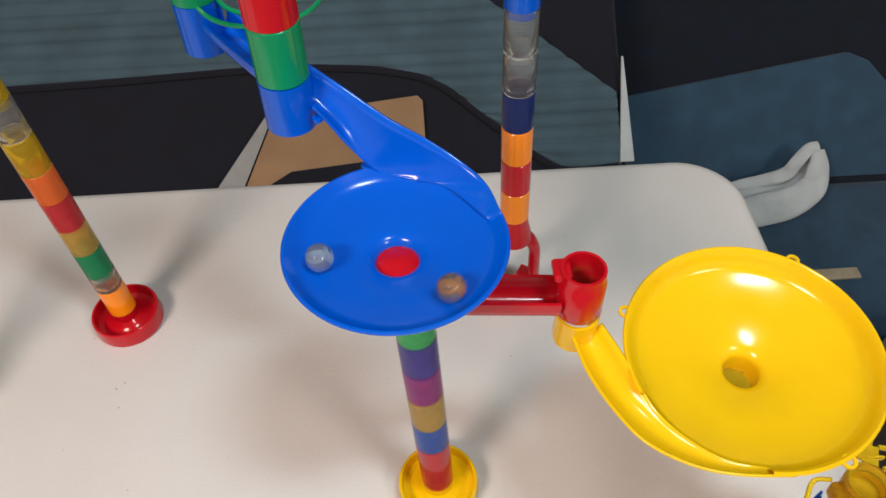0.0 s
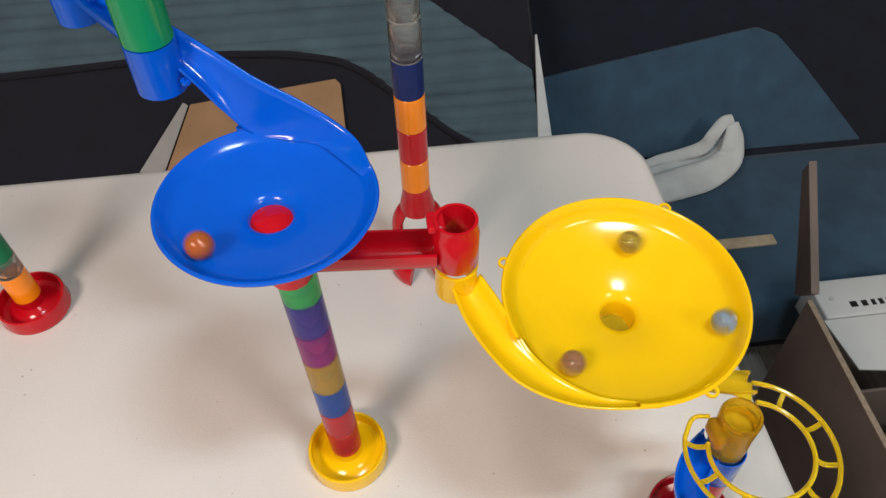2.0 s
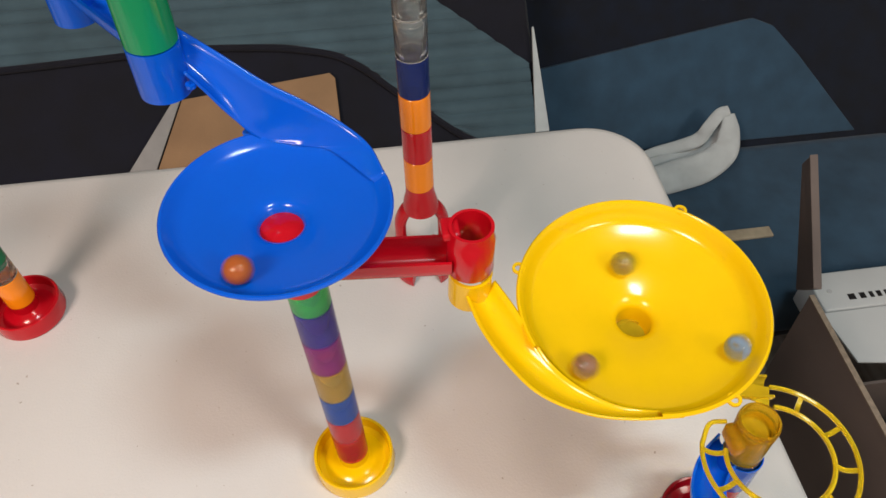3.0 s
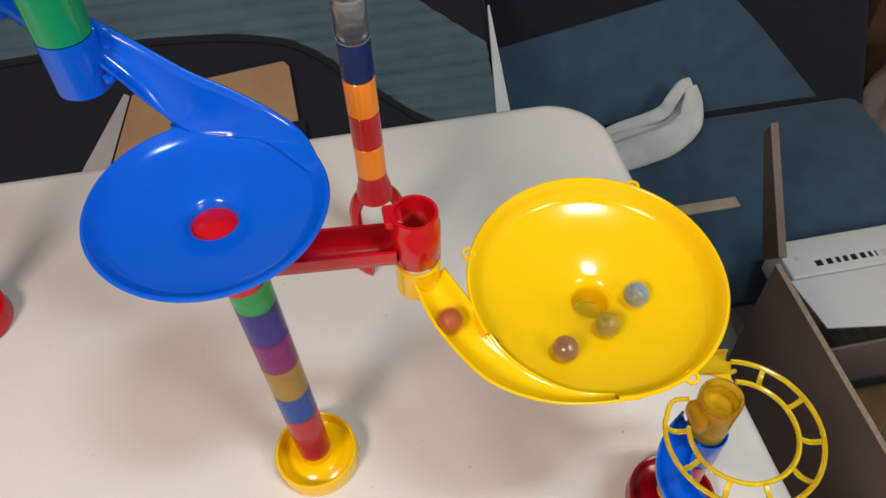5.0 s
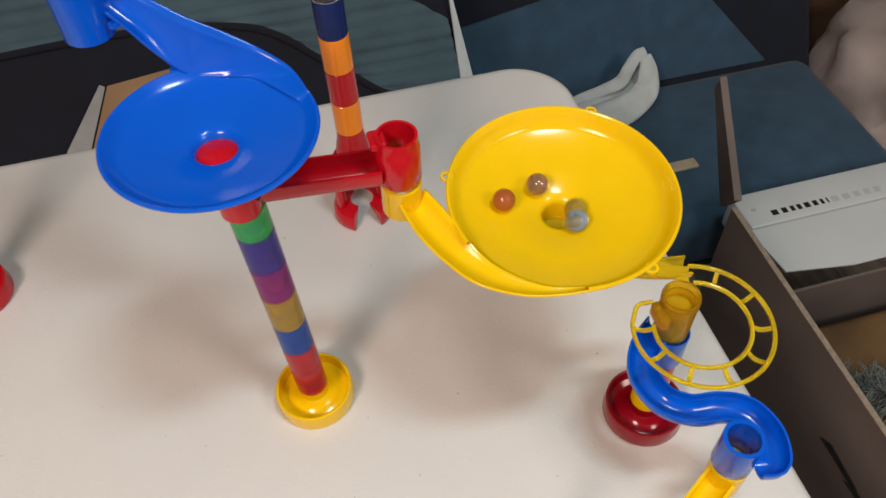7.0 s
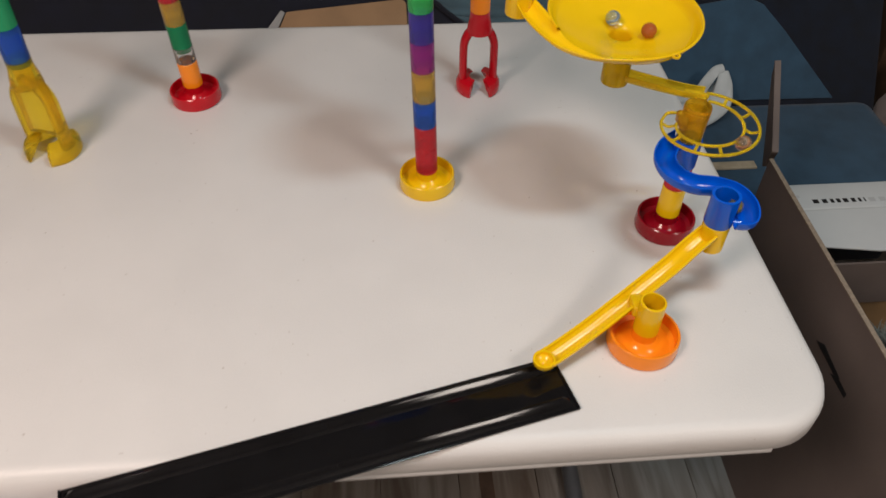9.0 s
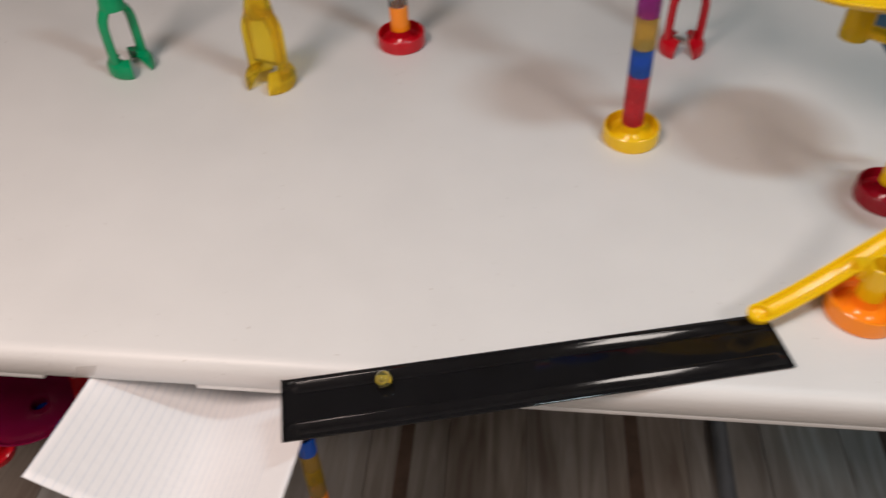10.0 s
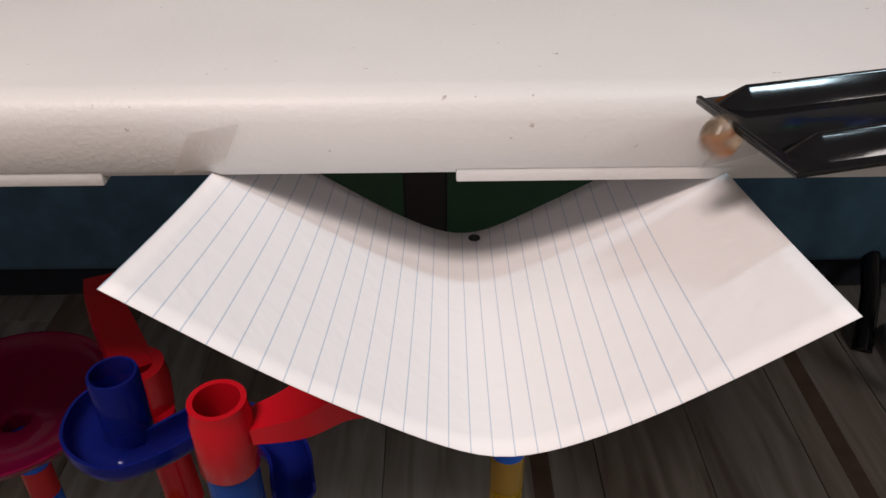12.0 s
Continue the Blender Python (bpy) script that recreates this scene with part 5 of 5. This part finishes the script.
        (9.4, 0.1390, -0.2720, 0.7670), (9.5, 0.0840, -0.2860, 0.7470), (9.8, -0.1300, -0.3560, 0.7440), (10, -0.2390, -0.3820, 0.7440), (10.1, -0.3080, -0.3980, 0.7440), (10.2, -0.3630, -0.4140, 0.7200),
        (10.3, -0.4110, -0.4570, 0.6830), (10.4, -0.4480, -0.4720, 0.6880), (10.5, -0.4770, -0.4500, 0.6920), (10.6, -0.4640, -0.4430, 0.6860), (10.7, -0.4360, -0.4270, 0.6680), (10.8, -0.4020, -0.4170, 0.6660),
        (10.9, -0.3780, -0.3980, 0.6770), (11, -0.3830, -0.3780, 0.6790), (11.1, -0.3980, -0.3550, 0.6720), (11.2, -0.4020, -0.3220, 0.6300), (11.3, -0.3980, -0.3160, 0.5500), (11.5, -0.3820, -0.2792, 0.2030),
        (11.6, -0.3752, -0.2756, 0.0101), (12, -0.3667, -0.2064, 0.0044),
    )])
    walk(MARBLES["orange"], [(t, pose(x, y, z, 0, 0, 330 * t)) for t, x, y, z in (
        (0, -0.0560, 0.0770, 1.1290), (0.1, -0.0530, 0.0780, 1.1210), (0.2, -0.0510, 0.0790, 1.1160), (0.4, -0.0330, 0.0710, 1.1070), (0.5, -0.0190, 0.0680, 1.0970), (0.6, 0.0050, 0.0690, 1.0661),
        (0.7, 0.0430, 0.0270, 1.0655), (0.8, 0.0440, -0.0140, 1.0653), (0.9, 0.0190, -0.0440, 1.0659), (1, -0.0290, -0.0350, 1.0652), (1.1, -0.0500, -0.0000, 1.0654), (1.2, -0.0380, 0.0370, 1.0656),
        (1.3, -0.0160, 0.0540, 1.0660), (1.4, 0.0130, 0.0560, 1.0661), (1.5, 0.0340, 0.0430, 1.0661), (1.6, 0.0470, 0.0220, 1.0657), (1.7, 0.0480, -0.0170, 1.0661), (1.8, 0.0220, -0.0410, 1.0657),
        (1.9, -0.0070, -0.0450, 1.0655), (2, -0.0360, -0.0280, 1.0651), (2.1, -0.0490, 0.0010, 1.0652), (2.2, -0.0420, 0.0310, 1.0654), (2.3, -0.0300, 0.0440, 1.0656), (2.4, -0.0140, 0.0540, 1.0658),
        (2.5, -0.0010, 0.0560, 1.0659), (2.6, 0.0140, 0.0520, 1.0656), (2.7, 0.0310, 0.0100, 1.0627), (2.8, 0.0110, 0.0040, 1.0470), (2.9, 0.0130, -0.0290, 1.0632), (3, -0.0210, -0.0390, 1.0651),
        (3.1, -0.0290, -0.0230, 1.0637), (3.2, -0.0280, -0.0070, 1.0622), (3.3, -0.0247, 0.0196, 1.0621), (3.4, -0.0076, 0.0365, 1.0628), (3.5, 0.0135, 0.0316, 1.0625), (3.6, 0.0256, 0.0179, 1.0623),
        (3.7, 0.0253, 0.0006, 1.0619), (3.8, 0.0147, -0.0097, 1.0611), (3.9, 0.0011, -0.0076, 1.0489), (3.97, 0.0038, 0.0043, 1.0355), (4.07, 0.0044, 0.0026, 1.0154), (4.17, 0.0291, 0.0024, 1.0146),
        (4.45, 0.0600, 0.0030, 1.0118), (4.7, 0.0952, 0.0004, 1.0106), (4.8, 0.1080, 0.0000, 1.0010), (4.9, 0.1110, -0.0110, 0.9880), (5, 0.1190, -0.0410, 0.9830), (5.1, 0.1460, -0.0740, 0.9780),
        (5.2, 0.1940, -0.0860, 0.9716), (5.3, 0.2380, -0.0840, 0.9718), (5.4, 0.2700, -0.0550, 0.9749), (5.5, 0.2770, -0.0180, 0.9787), (5.6, 0.2600, 0.0170, 0.9821), (5.7, 0.2290, 0.0360, 0.9839),
        (5.8, 0.1930, 0.0360, 0.9845), (5.9, 0.1610, 0.0130, 0.9818), (6, 0.1480, -0.0230, 0.9783), (6.1, 0.1610, -0.0600, 0.9740), (6.2, 0.1910, -0.0810, 0.9712), (6.3, 0.2240, -0.0860, 0.9711),
        (6.4, 0.2570, -0.0730, 0.9732), (6.5, 0.2670, -0.0450, 0.9743), (6.6, 0.2630, -0.0130, 0.9762), (6.7, 0.2340, 0.0100, 0.9762), (6.8, 0.2095, 0.0110, 0.9755), (6.9, 0.1880, 0.0031, 0.9749),
        (7, 0.1753, -0.0170, 0.9730), (7.1, 0.1770, -0.0405, 0.9706), (7.2, 0.1926, -0.0585, 0.9687), (7.3, 0.2159, -0.0646, 0.9681), (7.4, 0.2389, -0.0546, 0.9691), (7.5, 0.2512, -0.0343, 0.9713),
        (7.6, 0.2488, -0.0104, 0.9737), (7.7, 0.2325, 0.0084, 0.9757), (7.8, 0.2079, 0.0135, 0.9762), (7.9, 0.1850, 0.0038, 0.9754), (8, 0.1723, -0.0172, 0.9735), (8.1, 0.1749, -0.0425, 0.9709),
        (8.2, 0.1922, -0.0617, 0.9689), (8.3, 0.2310, -0.0460, 0.9677), (8.4, 0.2570, -0.0170, 0.9738), (8.5, 0.2070, 0.0060, 0.9740), (8.6, 0.1830, -0.0100, 0.9729), (8.7, 0.1780, -0.0380, 0.9706),
        (8.8, 0.1950, -0.0590, 0.9685), (8.9, 0.2200, -0.0600, 0.9678), (9, 0.2370, -0.0410, 0.9686), (9.1, 0.2350, -0.0170, 0.9702), (9.2, 0.2180, -0.0050, 0.9714), (9.3, 0.1980, -0.0080, 0.9711),
        (9.4, 0.1870, -0.0260, 0.9698), (9.5, 0.1920, -0.0460, 0.9682), (9.6, 0.2110, -0.0530, 0.9671), (9.7, 0.2280, -0.0420, 0.9673), (9.8, 0.2303, -0.0187, 0.9694), (9.9, 0.2156, -0.0072, 0.9707),
        (10, 0.1985, -0.0131, 0.9701), (10.1, 0.1942, -0.0303, 0.9682), (10.2, 0.2039, -0.0464, 0.9669), (10.3, 0.2197, -0.0443, 0.9665), (10.4, 0.2265, -0.0306, 0.9667), (10.47, 0.2120, -0.0310, 0.9450),
        (10.57, 0.2140, -0.0340, 0.9220), (10.67, 0.2400, -0.0415, 0.9200), (10.82, 0.2740, -0.0500, 0.9160), (10.97, 0.3020, -0.0630, 0.9100), (11.03, 0.3235, -0.0764, 0.9038), (11.09, 0.3368, -0.0973, 0.9021),
        (11.14, 0.3357, -0.1221, 0.9004), (11.2, 0.3206, -0.1417, 0.8987), (11.25, 0.2970, -0.1492, 0.8971), (11.3, 0.2734, -0.1417, 0.8954), (11.36, 0.2583, -0.1221, 0.8937), (11.41, 0.2572, -0.0973, 0.8920),
        (11.5, 0.2890, -0.0870, 0.8780), (11.6, 0.2740, -0.0950, 0.8680), (11.75, 0.2570, -0.1140, 0.8660), (11.9, 0.2700, -0.1460, 0.8630), (12, 0.2700, -0.1460, 0.8630),
    )])


motions()
